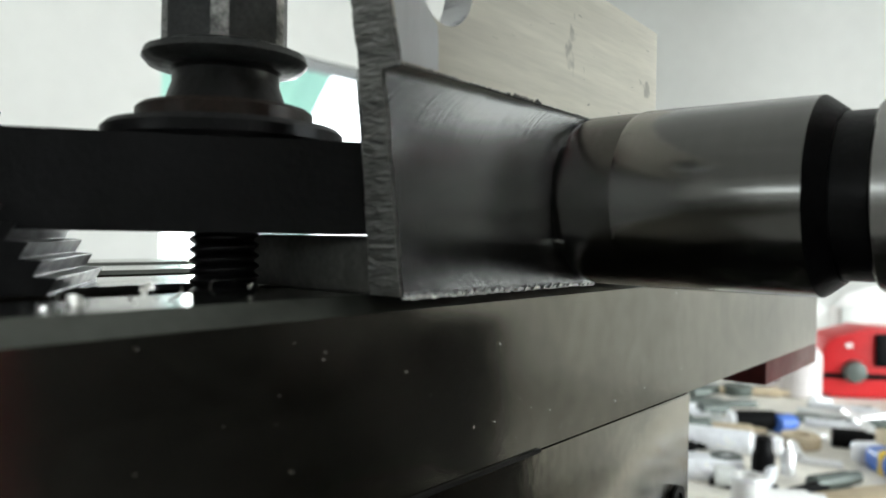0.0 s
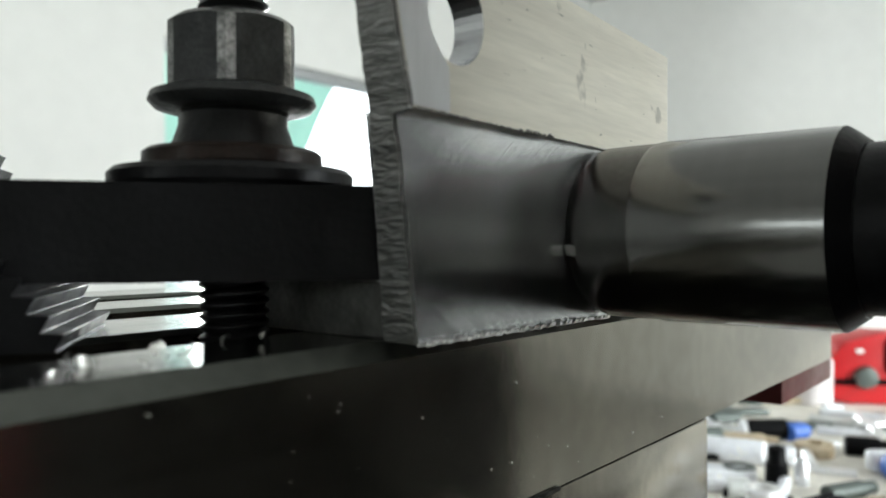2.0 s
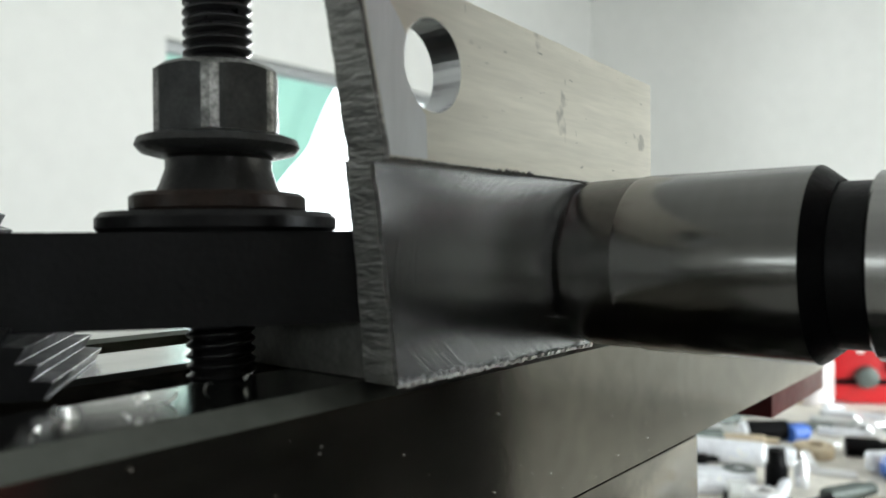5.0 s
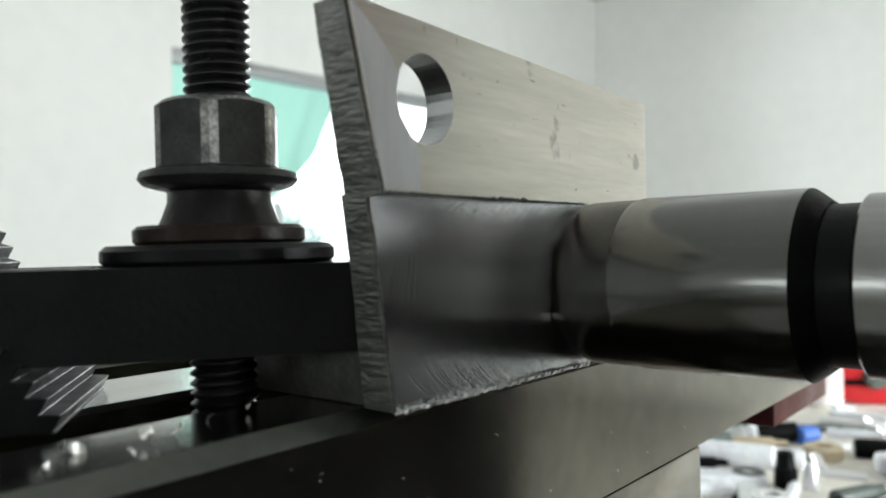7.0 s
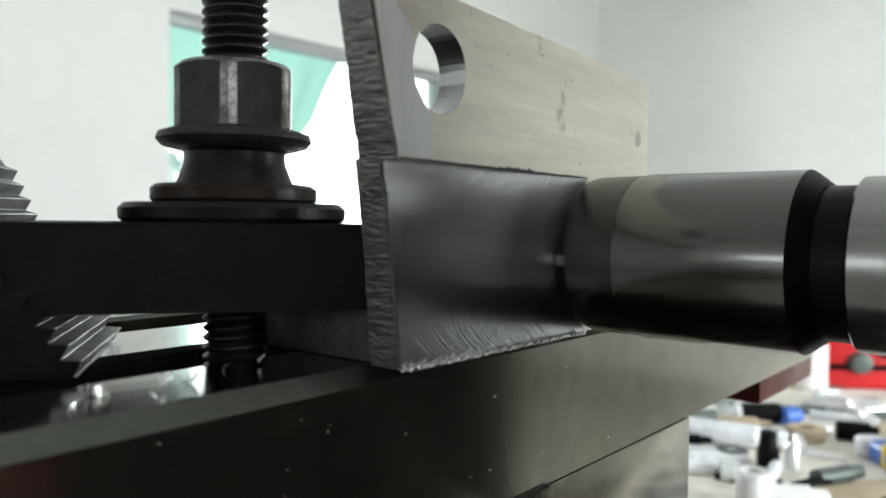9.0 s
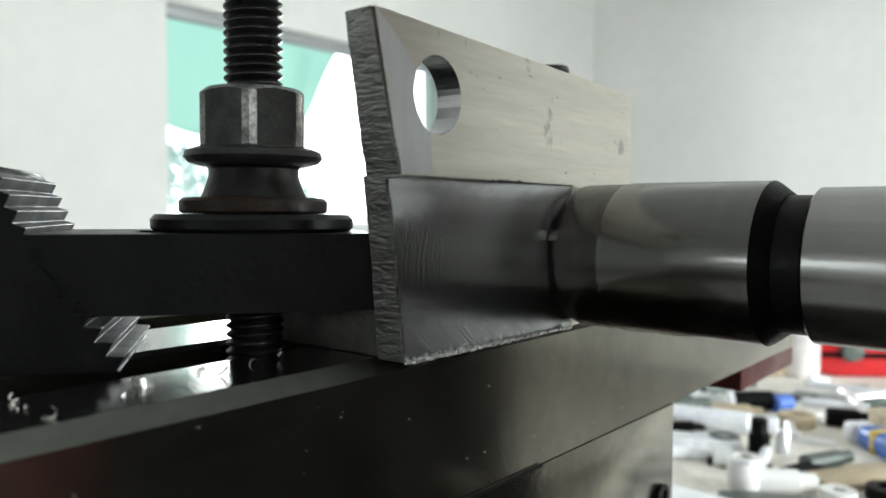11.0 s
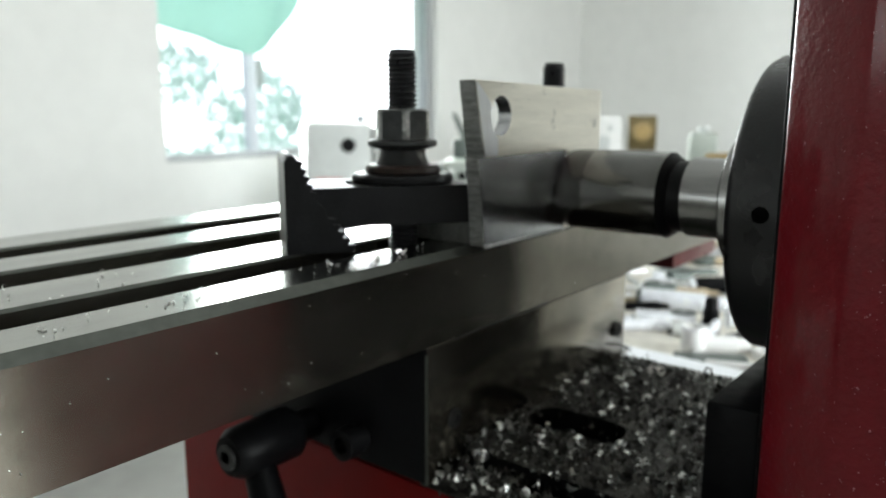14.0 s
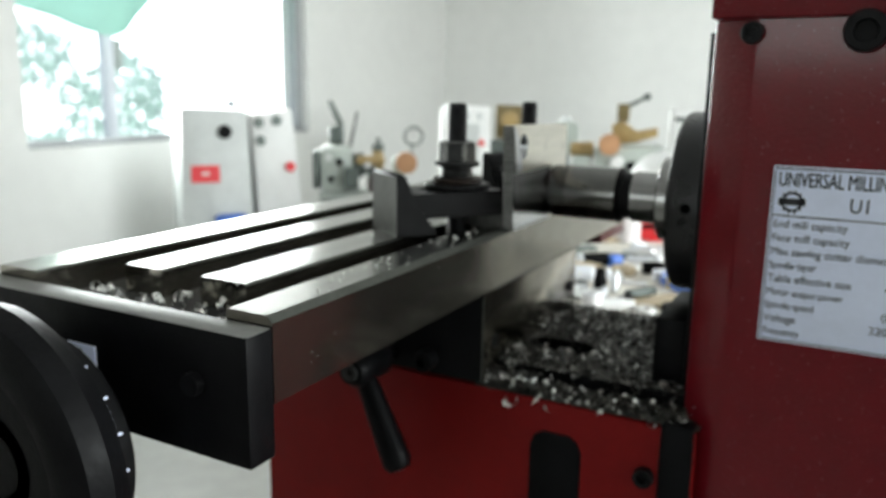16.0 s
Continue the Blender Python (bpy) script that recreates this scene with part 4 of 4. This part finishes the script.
def display_machine():
    ob = thing("grey_machine", "pale grey workshop machine with a white control panel and red label", "machine", at_bearing(44.8, 3.65, 0.0, 52))
    part("cabinet", prism([(-0.21, 0.0), (-0.185, 1.10), (-0.17, 1.125), (0.10, 1.115), (0.135, 0.0)], -0.2, 0.2, "y", 0.012), M_GREYM, ob)
    part("panel", prism([(0.142, 0.62), (0.112, 1.10), (0.30, 1.12), (0.345, 0.66)], -0.19, 0.1, "y", 0.01), M_WHITEM, ob, "white control panel")
    part("pedestal", box(0.14, 0.33, -0.12, 0.14, 0.0, 0.63, 0.01), M_GREYM, ob)
    part("knob", lathe([(0, 0), (0, 0.032), (-0.03, 0.026), (-0.03, 0)], 24, "y"), M_BLACK, ob, at=pose(0.0, -0.2, 1.02))
    part("red_label", box(-0.15, -0.03, -0.206, -0.2, 0.80, 0.875), M_SIGN, ob, "red label")
    part("label_bar", box(-0.105, -0.075, -0.209, -0.2065, 0.832, 0.846), M_WHITEM, ob)
    for x, z in ((0.15, 1.06), (0.23, 1.07), (0.155, 0.98)):
        part("dial", lathe([(0, 0), (0, 0.024), (-0.015, 0.022), (-0.015, 0)], 20, "y"), M_DKGREEN, ob, at=pose(x, -0.19, z))
    part("stop_button", lathe([(0, 0), (0, 0.022), (-0.02, 0.022), (-0.02, 0)], 20, "y"), M_SIGN, ob, at=pose(0.285, -0.19, 0.86))
    part("foot_box", box(-0.06, 0.08, -0.26, -0.2, 0.56, 0.66, 0.02), M_BLUE, ob)


def small_mill(az, dist, s, tone, name, label):
    ob = thing(name, label, "machine", at_bearing(az, dist, 0.0))
    part("stand", box(-0.20 * s, 0.20 * s, -0.18, 0.2, 0.0, 0.62, 0.01), M_WHITEM, ob)
    part("bed", box(-0.21 * s, 0.21 * s, -0.07, 0.09, 0.622, 0.74, 0.015), tone, ob)
    part("headstock", box(-0.20 * s, -0.05 * s, -0.09, 0.1, 0.742, 0.95, 0.025), tone, ob)
    part("chuck", lathe([(0, 0), (0, 0.055), (0.05, 0.06), (0.06, 0.04), (0.06, 0)], 32, "x"), M_DKGREEN, ob, at=pose(-0.05 * s, 0, 0.86))
    part("carriage", box(0.02 * s, 0.12 * s, -0.12, 0.1, 0.742, 0.83, 0.02), M_DKGREEN, ob)
    part("tool_post", box(0.045 * s, 0.095 * s, -0.05, 0.02, 0.832, 0.93, 0.01), M_TAN, ob)
    part("handwheel", lathe([(-0.012, 0.03), (-0.012, 0.055), (0.012, 0.055), (0.012, 0.03), (-0.012, 0.03)], 32, "y"), M_STEEL, ob, at=pose(0.07 * s, -0.14, 0.78))
    part("column", box(-0.16 * s, -0.09 * s, 0.0, 0.08, 0.952, 1.04, 0.015), M_DKGREEN, ob)
    part("arm", lathe([(0, 0), (0, 0.015), (0.13, 0.01), (0.13, 0)], 16), M_DKGREEN, ob, at=pose(-0.10 * s, 0, 1.04, 0, -25, 0))
    part("tailstock", box(0.14 * s, 0.20 * s, -0.05, 0.06, 0.742, 0.90, 0.02), tone, ob)
    part("gear_cover", box(-0.235 * s, -0.203 * s, -0.08, 0.08, 0.75, 0.93, 0.015), M_DKGREEN, ob)
    part("lead_screw", lathe([(-0.19 * s, 0), (-0.19 * s, 0.008), (0.21 * s, 0.008), (0.21 * s, 0)], 14, "x"), M_STEEL, ob, at=pose(0, -0.085, 0.70))
    for x, z, q in ((-0.16, 0.90, 0.014), (-0.11, 0.88, 0.018), (-0.15, 0.80, 0.016), (0.03, 0.78, 0.012)):
        part("dial", lathe([(0, 0), (0, q), (-0.012, q * 0.85), (-0.012, 0)], 20, "y"), M_WHITEM if q < 0.015 else M_BLACK, ob, at=pose(x * s, -0.0935 if x < 0 else -0.1205, z))
    part("top_slide", box(0.0 * s, 0.05 * s, -0.14, 0.04, 0.8325, 0.87, 0.006), M_DKGREEN, ob)
    part("cross_handle", lathe([(0, 0), (0, 0.006), (0.07, 0.006), (0.08, 0.010), (0.09, 0.0)], 14), M_STEEL, ob, at=pose(0.03 * s, -0.15, 0.85, 70, 20, 0))
    part("lamp_arm", lathe([(0, 0), (0, 0.007), (0.16, 0.006), (0.16, 0)], 14), M_BLACK, ob, at=pose(-0.06 * s, 0.05, 0.95, 0, 12, 0))
    part("tail_wheel", lathe([(-0.006, 0.036), (-0.006, 0.048), (0.006, 0.048), (0.006, 0.036), (-0.006, 0.036)], 32, "y"), M_DKGREEN, ob, at=pose(0.235 * s, -0.06, 1.0))
    part("tail_wheel_arm", box(0.226 * s, 0.234 * s, -0.06, -0.02, 0.88, 0.97, 0.003), M_DKGREEN, ob)
    part("compound_rest", box(-0.03 * s, 0.10 * s, -0.10, -0.02, 0.872, 0.905, 0.006), M_TAN, ob, "brass-toned compound rest")
    part("rest_clamp", lathe([(0, 0), (0, 0.028), (0.03, 0.028), (0.03, 0.012), (0.06, 0.010), (0.06, 0)], 20), M_DKGREEN, ob, at=pose(0.07 * s, -0.05, 0.932))
    part("ball_handle", lathe([(0, 0), (0, 0.005), (0.05, 0.005), (0.052, 0.014), (0.068, 0.014), (0.07, 0)], 18), M_WHITEM, ob, at=pose(0.02 * s, -0.13, 0.875, 90, 0, 0))
    part("chip_guard", box(-0.09 * s, -0.02 * s, -0.15, -0.125, 0.76, 0.86, 0.01), M_DKGREEN, ob)
    part("splash_tray", box(-0.2 * s, 0.2 * s, -0.17, -0.09, 0.623, 0.66, 0.006), M_GREYM, ob)
    part("copper_disc", lathe([(0, 0), (0, 0.05), (-0.02, 0.05), (-0.02, 0)], 32, "y"), M_COPPER, ob, at=pose(0.2 * s, -0.1, 0.88))


M_COPPER = mat("copper_tone", (0.55, 0.30, 0.16), 0.45, 0.3, 0.1, 20)


M_DKTAN = mat("dark_lacquered_coil", (0.16, 0.12, 0.05), 0.45, 0.2, 0.2, 20)


def panel_machine():
    ob = thing("white_panel_machine", "white machine panel with a brown wound coil", "machine", at_bearing(26.3, 3.7, 0.0))
    part("cabinet", prism([(-0.17, 0), (-0.135, 1.14), (0.10, 1.14), (0.12, 0)], -0.1, 0.2, "y", 0.012), M_WHITEM, ob)
    part("slot", box(-0.05, 0.05, -0.106, -0.1, 0.86, 1.06), M_GREYM, ob)
    part("red_dot", lathe([(0, 0), (0, 0.016), (-0.012, 0.014), (-0.012, 0)], 20, "y"), M_SIGN, ob, at=pose(0.06, -0.1, 0.97))
    part("coil", lathe([(-0.06, 0), (-0.06, 0.08), (0.06, 0.08), (0.06, 0)], 32, "x"), M_DKTAN, ob, at=pose(0.19, -0.05, 1.07))
    part("coil_core", lathe([(0, 0), (0, 0.042), (-0.02, 0.036), (-0.02, 0)], 28, "y"), M_TAN, ob, "pale brass core", at=pose(0.19, -0.131, 1.08))
    for x, z in ((-0.07, 1.10), (-0.01, 1.10), (0.05, 1.10), (-0.08, 1.02)):
        part("switch", box(x - 0.012, x + 0.012, -0.112, -0.1005, z - 0.02, z + 0.01, 0.003), M_GREYM, ob)
    part("coil_bracket", box(0.10, 0.30, -0.02, 0.05, 0.86, 0.98, 0.01), M_DKGREEN, ob)


def drill_press():
    ob = thing("drill_press", "slim pale bench drill press", "drill", at_bearing(19.0, 3.0, 0.0))
    part("pedestal", box(-0.14, 0.14, -0.1, 0.12, 0, 0.82, 0.01), M_WHITEM, ob)
    part("column", lathe([(0.82, 0), (0.82, 0.02), (1.12, 0.02), (1.12, 0)], 20), M_GREYM, ob)
    part("head", box(-0.05, 0.05, -0.09, 0.03, 0.98, 1.10, 0.02), M_SAGE, ob)
    part("spindle", lathe([(0.88, 0), (0.88, 0.012), (0.98, 0.016), (0.98, 0)], 16), M_DKGREEN, ob, at=pose(0, -0.05, 0))


def swivel_machine():
    ob = thing("brass_machine", "sage green machine with a tan swivel head", "machine", at_bearing(14.0, 2.55, 0.0))
    part("base", box(-0.2, 0.24, -0.1, 0.14, 0, 0.93, 0.02), M_WHITEM, ob, "white stand")
    part("body", box(-0.12, 0.10, -0.10, 0.10, 0.931, 1.045, 0.018), M_SAGE, ob)
    part("bed", lathe([(-0.20, 0), (-0.20, 0.022), (-0.125, 0.026), (-0.121, 0)], 24, "x"), M_TAN, ob, "brass-toned bed end", at=pose(0, -0.05, 1.030))
    part("bed_foot", box(-0.19, -0.13, -0.08, -0.02, 0.931, 1.010, 0.006), M_SAGE, ob)
    part("cross_arm", prism([(-0.066, 1.046), (-0.070, 1.110), (-0.040, 1.128), (0.010, 1.092), (0.075, 1.106), (0.078, 1.078), (0.01, 1.056)], -0.05, 0.01, "y", 0.006), M_TAN, ob, "tan swivel arm")
    part("turret", box(-0.056, -0.016, -0.045, 0.005, 1.122, 1.180, 0.008), M_DKTAN, ob)
    part("handle", lathe([(0, 0), (0, 0.007), (0.055, 0.005), (0.056, 0.011), (0.075, 0.011), (0.078, 0)], 16), M_DKGREEN, ob, at=pose(-0.022, -0.02, 1.172, 0, 62, 0))
    part("disc", lathe([(0, 0), (0, 0.034), (-0.02, 0.034), (-0.02, 0)], 28, "y"), M_COPPER, ob, "copper-toned disc", at=pose(-0.072, -0.101, 1.052))
    part("cover", box(0.112, 0.190, -0.07, 0.08, 0.931, 1.165, 0.014), M_WHITEM, ob, "white motor cover")
    part("badge", box(0.125, 0.172, -0.073, -0.0705, 1.128, 1.142, 0.001), M_DKGREEN, ob)
    part("white_dial", lathe([(0, 0), (0, 0.022), (-0.016, 0.019), (-0.016, 0)], 22, "y"), M_WHITEM, ob, at=pose(-0.045, -0.101, 0.995))
    for x, z, q in ((0.0, 0.985, 0.016), (0.045, 0.972, 0.020), (0.08, 1.015, 0.010)):
        part("knob", lathe([(0, 0), (0, q), (-0.016, q * 0.85), (-0.016, 0)], 20, "y"), M_BLACK, ob, at=pose(x, -0.101, z))
    part("slide", box(-0.02, 0.085, -0.14, -0.1015, 0.935, 0.958, 0.004), M_DKGREEN, ob)


# ---- the cluttered bench behind the machine ----
BZ = 0.937
M_PALE = mat("brushed_pale_metal", (0.86, 0.88, 0.93), 0.40, 0.1, 0.15, 40, 0.1, 200, 0.1)
M_CARD = mat("tan_card", (0.52, 0.43, 0.30), 0.8, 0.0, 0.1, 60)
M_CLEAR = mat("milky_plastic", (0.74, 0.70, 0.70), 0.25, 0.0, 0.1, 60)


def bench():
    ob = thing("work_bench", "worn work bench strewn with tools and metal", "bench", pose(0.30, 1.0, 0, 0, 0, -6))
    part("top", box(-0.70, -0.08, -0.71, 0.58, BZ - 0.04, BZ, 0.004), M_BENCH, ob)
    for x in (-0.66, -0.12):
        for y in (-0.56, 0.54):
            part("leg", box(x - 0.03, x + 0.03, y - 0.03, y + 0.03, -0.05, BZ - 0.04, 0.003), M_GREYM, ob)
    board = thing("white_board", "white board edge lying on the bench", "board", pose(-0.05, 0.376, BZ, 0, 0, -2))
    part("sheet", box(-0.20, 0.20, -0.019, 0.019, 0.0, 0.007, 0.002), M_CLOTH, board)


def rod(name, part_name, label, cat, x, y, yaw, length, r, tone, end=None, end_label=""):
    """A round part lying on the bench, with a collar of another tone at one end."""
    ob = thing(name, label, cat, pose(x, y, BZ + r, 0, 0, yaw))
    h = length / 2
    part(part_name, lathe([(-h, 0), (-h, r * 0.86), (-h + r * 0.15, r), (h * 0.45, r), (h * 0.5, r * 0.8), (h - r * 0.1, r * 0.75), (h, r * 0.6), (h, 0)], 28, "x"), tone, ob)
    if end:
        part("end_ring", lathe([(-h - r * 0.45, 0), (-h - r * 0.45, r * 0.9), (-h - 0.0001, r * 0.95), (-h - 0.0001, 0)], 28, "x"), end, ob, end_label)
    return ob


def clutter():
    rng = random.Random(21)
    # red power tool with black and grey parts
    ob = thing("red_power_tool", "red and black power tool lying on the bench", "power tool", pose(-0.145, 0.850, BZ, 0, 0, 34))
    part("body", prism([(0.0, 0.004), (-0.004, 0.045), (0.012, 0.068), (0.05, 0.078), (0.14, 0.074), (0.15, 0.0), (0.02, 0.0)], 0.0, 0.06, "y", 0.006), M_REDTOOL, ob)
    part("grip", box(0.055, 0.072, -0.004, -0.0003, 0.036, 0.072, 0.002), M_BLACK, ob, "black rubber grip")
    part("grip", box(0.085, 0.10, -0.004, -0.0003, 0.030, 0.070, 0.002), M_BLACK, ob, "black rubber grip")
    part("seam", box(0.002, 0.13, -0.003, -0.0003, 0.022, 0.028, 0.001), M_BLACK, ob, "black seam")
    part("gear_case", lathe([(0, 0), (0, 0.013), (-0.008, 0.011), (-0.010, 0)], 20, "y"), M_DKGREEN, ob, "dark gear case", at=pose(0.034, 0, 0.030))
    part("badge", box(0.024, 0.032, -0.002, -0.0003, 0.056, 0.061, 0.0008), M_WHITEM, ob, "white badge")
    ob = thing("white_box", "white plastic housing behind the tools", "box", pose(-0.21, 1.19, BZ, 0, 0, 34))
    part("shell", prism([(0, 0), (-0.006, 0.07), (0.02, 0.098), (0.07, 0.112), (0.30, 0.108), (0.30, 0)], 0.0, 0.12, "y", 0.012), M_WHITEM, ob)
    part("vent", box(0.012, 0.04, -0.006, -0.0005, 0.03, 0.075, 0.002), M_GREYM, ob, "grey vent")
    part("rib", box(0.075, 0.29, -0.008, -0.0005, 0.022, 0.034, 0.002), M_GREYM, ob)
    ob = thing("squeeze_bottle", "milky plastic bottle with a red cap standing on the bench", "bottle", pose(-0.165, 0.845, BZ, 0, 0, 18))
    part("bottle", lathe([(0, 0), (0, 0.019), (0.003, 0.022), (0.048, 0.022), (0.058, 0.012), (0.058, 0)], 28), M_CLEAR, ob)
    part("collar", lathe([(0.0585, 0), (0.0585, 0.011), (0.066, 0.011), (0.066, 0)], 24), M_YELLOW, ob, "yellow collar")
    part("cap", lathe([(0.0665, 0), (0.0665, 0.013), (0.080, 0.011), (0.081, 0)], 24), M_REDTOOL, ob, "red cap")
    ob = thing("blue_tool", "blue handled tool on the bench", "tool", pose(-0.030, 0.575, BZ, 0, 0, -48))
    part("handle", box(-0.03, 0.05, -0.009, 0.009, 0, 0.018, 0.006, 3), M_BLUE, ob)
    part("head", box(-0.045, -0.0305, -0.011, 0.011, 0.001, 0.017, 0.004), M_PALE, ob)
    part("band", box(-0.012, -0.004, -0.0095, 0.0095, 0.0002, 0.0188, 0.003), M_YELLOW, ob, "yellow band")
    ob = thing("tan_carton", "small tan carton on the bench", "carton", pose(-0.028, 0.625, BZ, 0, 0, 30))
    part("shell", box(-0.022, 0.03, -0.015, 0.015, 0, 0.024, 0.0015), M_CARD, ob)
    part("flap", box(-0.022, 0.03, -0.0155, 0.0, 0.0242, 0.0250, 0.0003), M_CARD, ob)
    rod("steel_cylinder", "barrel", "pale steel cylinder lying on the bench", "cylinder", -0.150, 0.562, 14, 0.085, 0.0095, M_PALE, M_DKGREEN, "dark end ring")
    rod("white_sleeve", "sleeve", "white sleeve with a brown end on the bench", "sleeve", -0.070, 0.447, 32, 0.042, 0.0078, M_WHITEM, M_TAN, "brown end")
    rod("black_driver", "handle", "black tool handle lying on the bench", "tool", -0.150, 0.655, 40, 0.05, 0.009, M_BLACK, M_PALE, "pale ferrule")
    rod("blue_driver", "handle", "dark blue tool handle on the bench", "tool", -0.132, 0.665, 60, 0.022, 0.008, M_BLUE)
    rod("dark_bar", "bar", "dark steel bar on the bench", "bar", -0.072, 0.645, 20, 0.035, 0.008, M_BLACK)
    rod("dark_bar", "bar", "dark steel bar on the bench", "bar", -0.060, 0.520, 62, 0.045, 0.006, M_DKGREEN)
    rod("dark_bar", "bar", "dark steel bar on the bench", "bar", -0.070, 0.490, 70, 0.040, 0.0045, M_BLACK)
    ob = thing("bright_cup", "shiny turned aluminium cup on the bench", "cup", pose(-0.091, 0.432, BZ))
    part("cup", lathe([(0, 0), (0, 0.008), (0.004, 0.0105), (0.021, 0.0105), (0.024, 0.009), (0.024, 0.006), (0.010, 0.006), (0.010, 0)], 32), M_WHITEM, ob)
    part("rim", lathe([(0.0215, 0.0106), (0.0215, 0.0112), (0.0238, 0.0112), (0.0242, 0.0095)], 32), M_BRIGHT, ob)
    ob = thing("upright_pin", "bright steel pin standing on the bench", "pin", pose(-0.094, 0.532, BZ))
    part("pin", lathe([(0, 0), (0, 0.005), (0.016, 0.005), (0.019, 0.003), (0.019, 0)], 24), M_BRIGHT, ob)
    ob = thing("dark_socket", "black socket standing on the bench", "socket", pose(-0.108, 0.520, BZ))
    part("socket", lathe([(0, 0), (0, 0.008), (0.016, 0.008), (0.018, 0.0065), (0.028, 0.006), (0.028, 0.0035), (0.018, 0.0035), (0.018, 0)], 24), M_BLACK, ob)
    ob = thing("flat_offcut", "brownish flat metal offcut on the bench", "metal plate", pose(-0.036, 0.505, BZ, 0, 0, 58))
    part("plate", box(-0.035, 0.035, -0.016, 0.016, 0, 0.005, 0.0008), M_CARD, ob)
    named = [(-0.15, 0.56), (-0.07, 0.447), (-0.15, 0.655), (-0.13, 0.665), (-0.072, 0.645), (-0.06, 0.52), (-0.07, 0.49), (-0.091, 0.432), (-0.094, 0.532), (-0.108, 0.52), (-0.036, 0.505), (-0.028, 0.625), (-0.03, 0.575), (-0.12, 0.56), (-0.165, 0.845), (-0.14, 0.86), (-0.10, 0.89)]
    # loose metal parts, tools and offcuts
    placed = 0
    while placed < 150:
        x, y = rng.uniform(-0.30, 0.12), 0.405 + 0.55 * rng.random() ** 1.4
        if any((x - a) ** 2 + (y - c) ** 2 < 0.026 ** 2 for a, c in named) or (y > 0.81 and x > -0.20):
            continue
        placed += 1
        kind = rng.choice(("bar", "ring", "plug", "plate", "bar", "plate"))
        tone = rng.choice((M_PALE, M_PALE, M_PALE, M_BRIGHT, M_DKGREEN, M_BLACK, M_GREYM, M_CARD, M_DKGREEN, M_CLOTH, M_WHITEM))
        s = rng.uniform(0.25, 0.6)
        turn = rng.choice((20, 35, 50, 120)) + rng.uniform(-20, 20)
        if kind == "bar":
            ob = thing("metal_bar", "loose metal bar offcut on the bench", "metal bar", pose(x, y, BZ + 0.009 * s, 0, 0, turn), "bench clutter")
            part("bar", lathe([(-0.06 * s, 0), (-0.06 * s, 0.008 * s), (-0.058 * s, 0.009 * s), (0.05 * s, 0.009 * s), (0.052 * s, 0.006 * s), (0.07 * s, 0.006 * s), (0.07 * s, 0)], 20, "x"), tone, ob)
        elif kind == "ring":
            ob = thing("steel_ring", "loose turned ring on the bench", "ring", pose(x, y, BZ, 0, 0, turn), "bench clutter")
            part("ring", lathe([(0, 0.014 * s), (0, 0.028 * s), (0.002, 0.03 * s), (0.018 * s, 0.03 * s), (0.02 * s, 0.028 * s), (0.02 * s, 0.014 * s), (0, 0.014 * s)], 28), tone, ob)
        elif kind == "plug":
            ob = thing("turned_part", "small turned metal part on the bench", "turned part", pose(x, y, BZ + 0.017 * s, 0, 0, turn), "bench clutter")
            part("body", lathe([(-0.03 * s, 0), (-0.03 * s, 0.015 * s), (-0.028 * s, 0.017 * s), (0.0, 0.017 * s), (0.0, 0.011 * s), (0.03 * s, 0.011 * s), (0.034 * s, 0.006 * s), (0.034 * s, 0)], 24, "x"), tone, ob)
        else:
            ob = thing("metal_plate", "flat metal offcut on the bench", "metal plate", pose(x, y, BZ, 0, 0, turn), "bench clutter")
            part("plate", box(-0.05 * s, 0.05 * s, -0.02 * s, 0.02 * s, 0, 0.012 * s, 0.001), tone, ob)


# ---- put together ----
room()
yard()
saddle()
lock_lever()
side_knob()
machine_base()
base_plate()
column()
name_plate()
spindle_flange()
CUTTER = end_mill()
RIDERS += [milling_table(), end_plate("near_end_plate", NEAR - 0.0115, NEAR - 0.0005, M_BLACK, "black end bracket on the table"),
           end_plate("far_end_bracket", 0.160, FAR + 0.002, M_BRACKET, "dark red bracket under the table end", -0.0340, -0.10, FRONT - 0.0004), table_handwheel(), pointer_plate(), angle_piece()]
NOSE = (-0.0061, -0.0010)
RIDERS += clamping_set(NOSE, STRAP, STUD)
RIDERS += clamping_set((-0.0095, 0.0740), -20.0, (-0.0300, 0.0870))
RIDERS.append(table_chips())
tray_chips()
display_machine()
small_mill(34.3, 3.6, 1.0, M_SAGE, "bench_lathe", "sage green bench lathe on a white stand")
panel_machine()
drill_press()
swivel_machine()
bench()
clutter()


def motions():
    """The table feeds slowly towards the viewer and stops; the cutter turns throughout."""
    feed = [(0, 0.0070), (1, 0.0069), (2, 0.0067), (3, 0.0063), (4, 0.0057), (6.5, 0.0045), (8, 0.0033), (9.2, 0.0025), (11.3, 0.0013), (12, 0.0006), (12.5, 0.0004), (16, 0.0004)]
    for ob in RIDERS:
        m = ob.matrix_basis.copy()
        walk(ob, [(t, Matrix.Translation((0, d, 0)) @ m) for t, d in feed])
    spin = CUTTER.matrix_basis.copy()
    walk(CUTTER, [(0.1 * k, spin @ pose(0, 0, 0, 77 * k)) for k in range(161)])


motions()
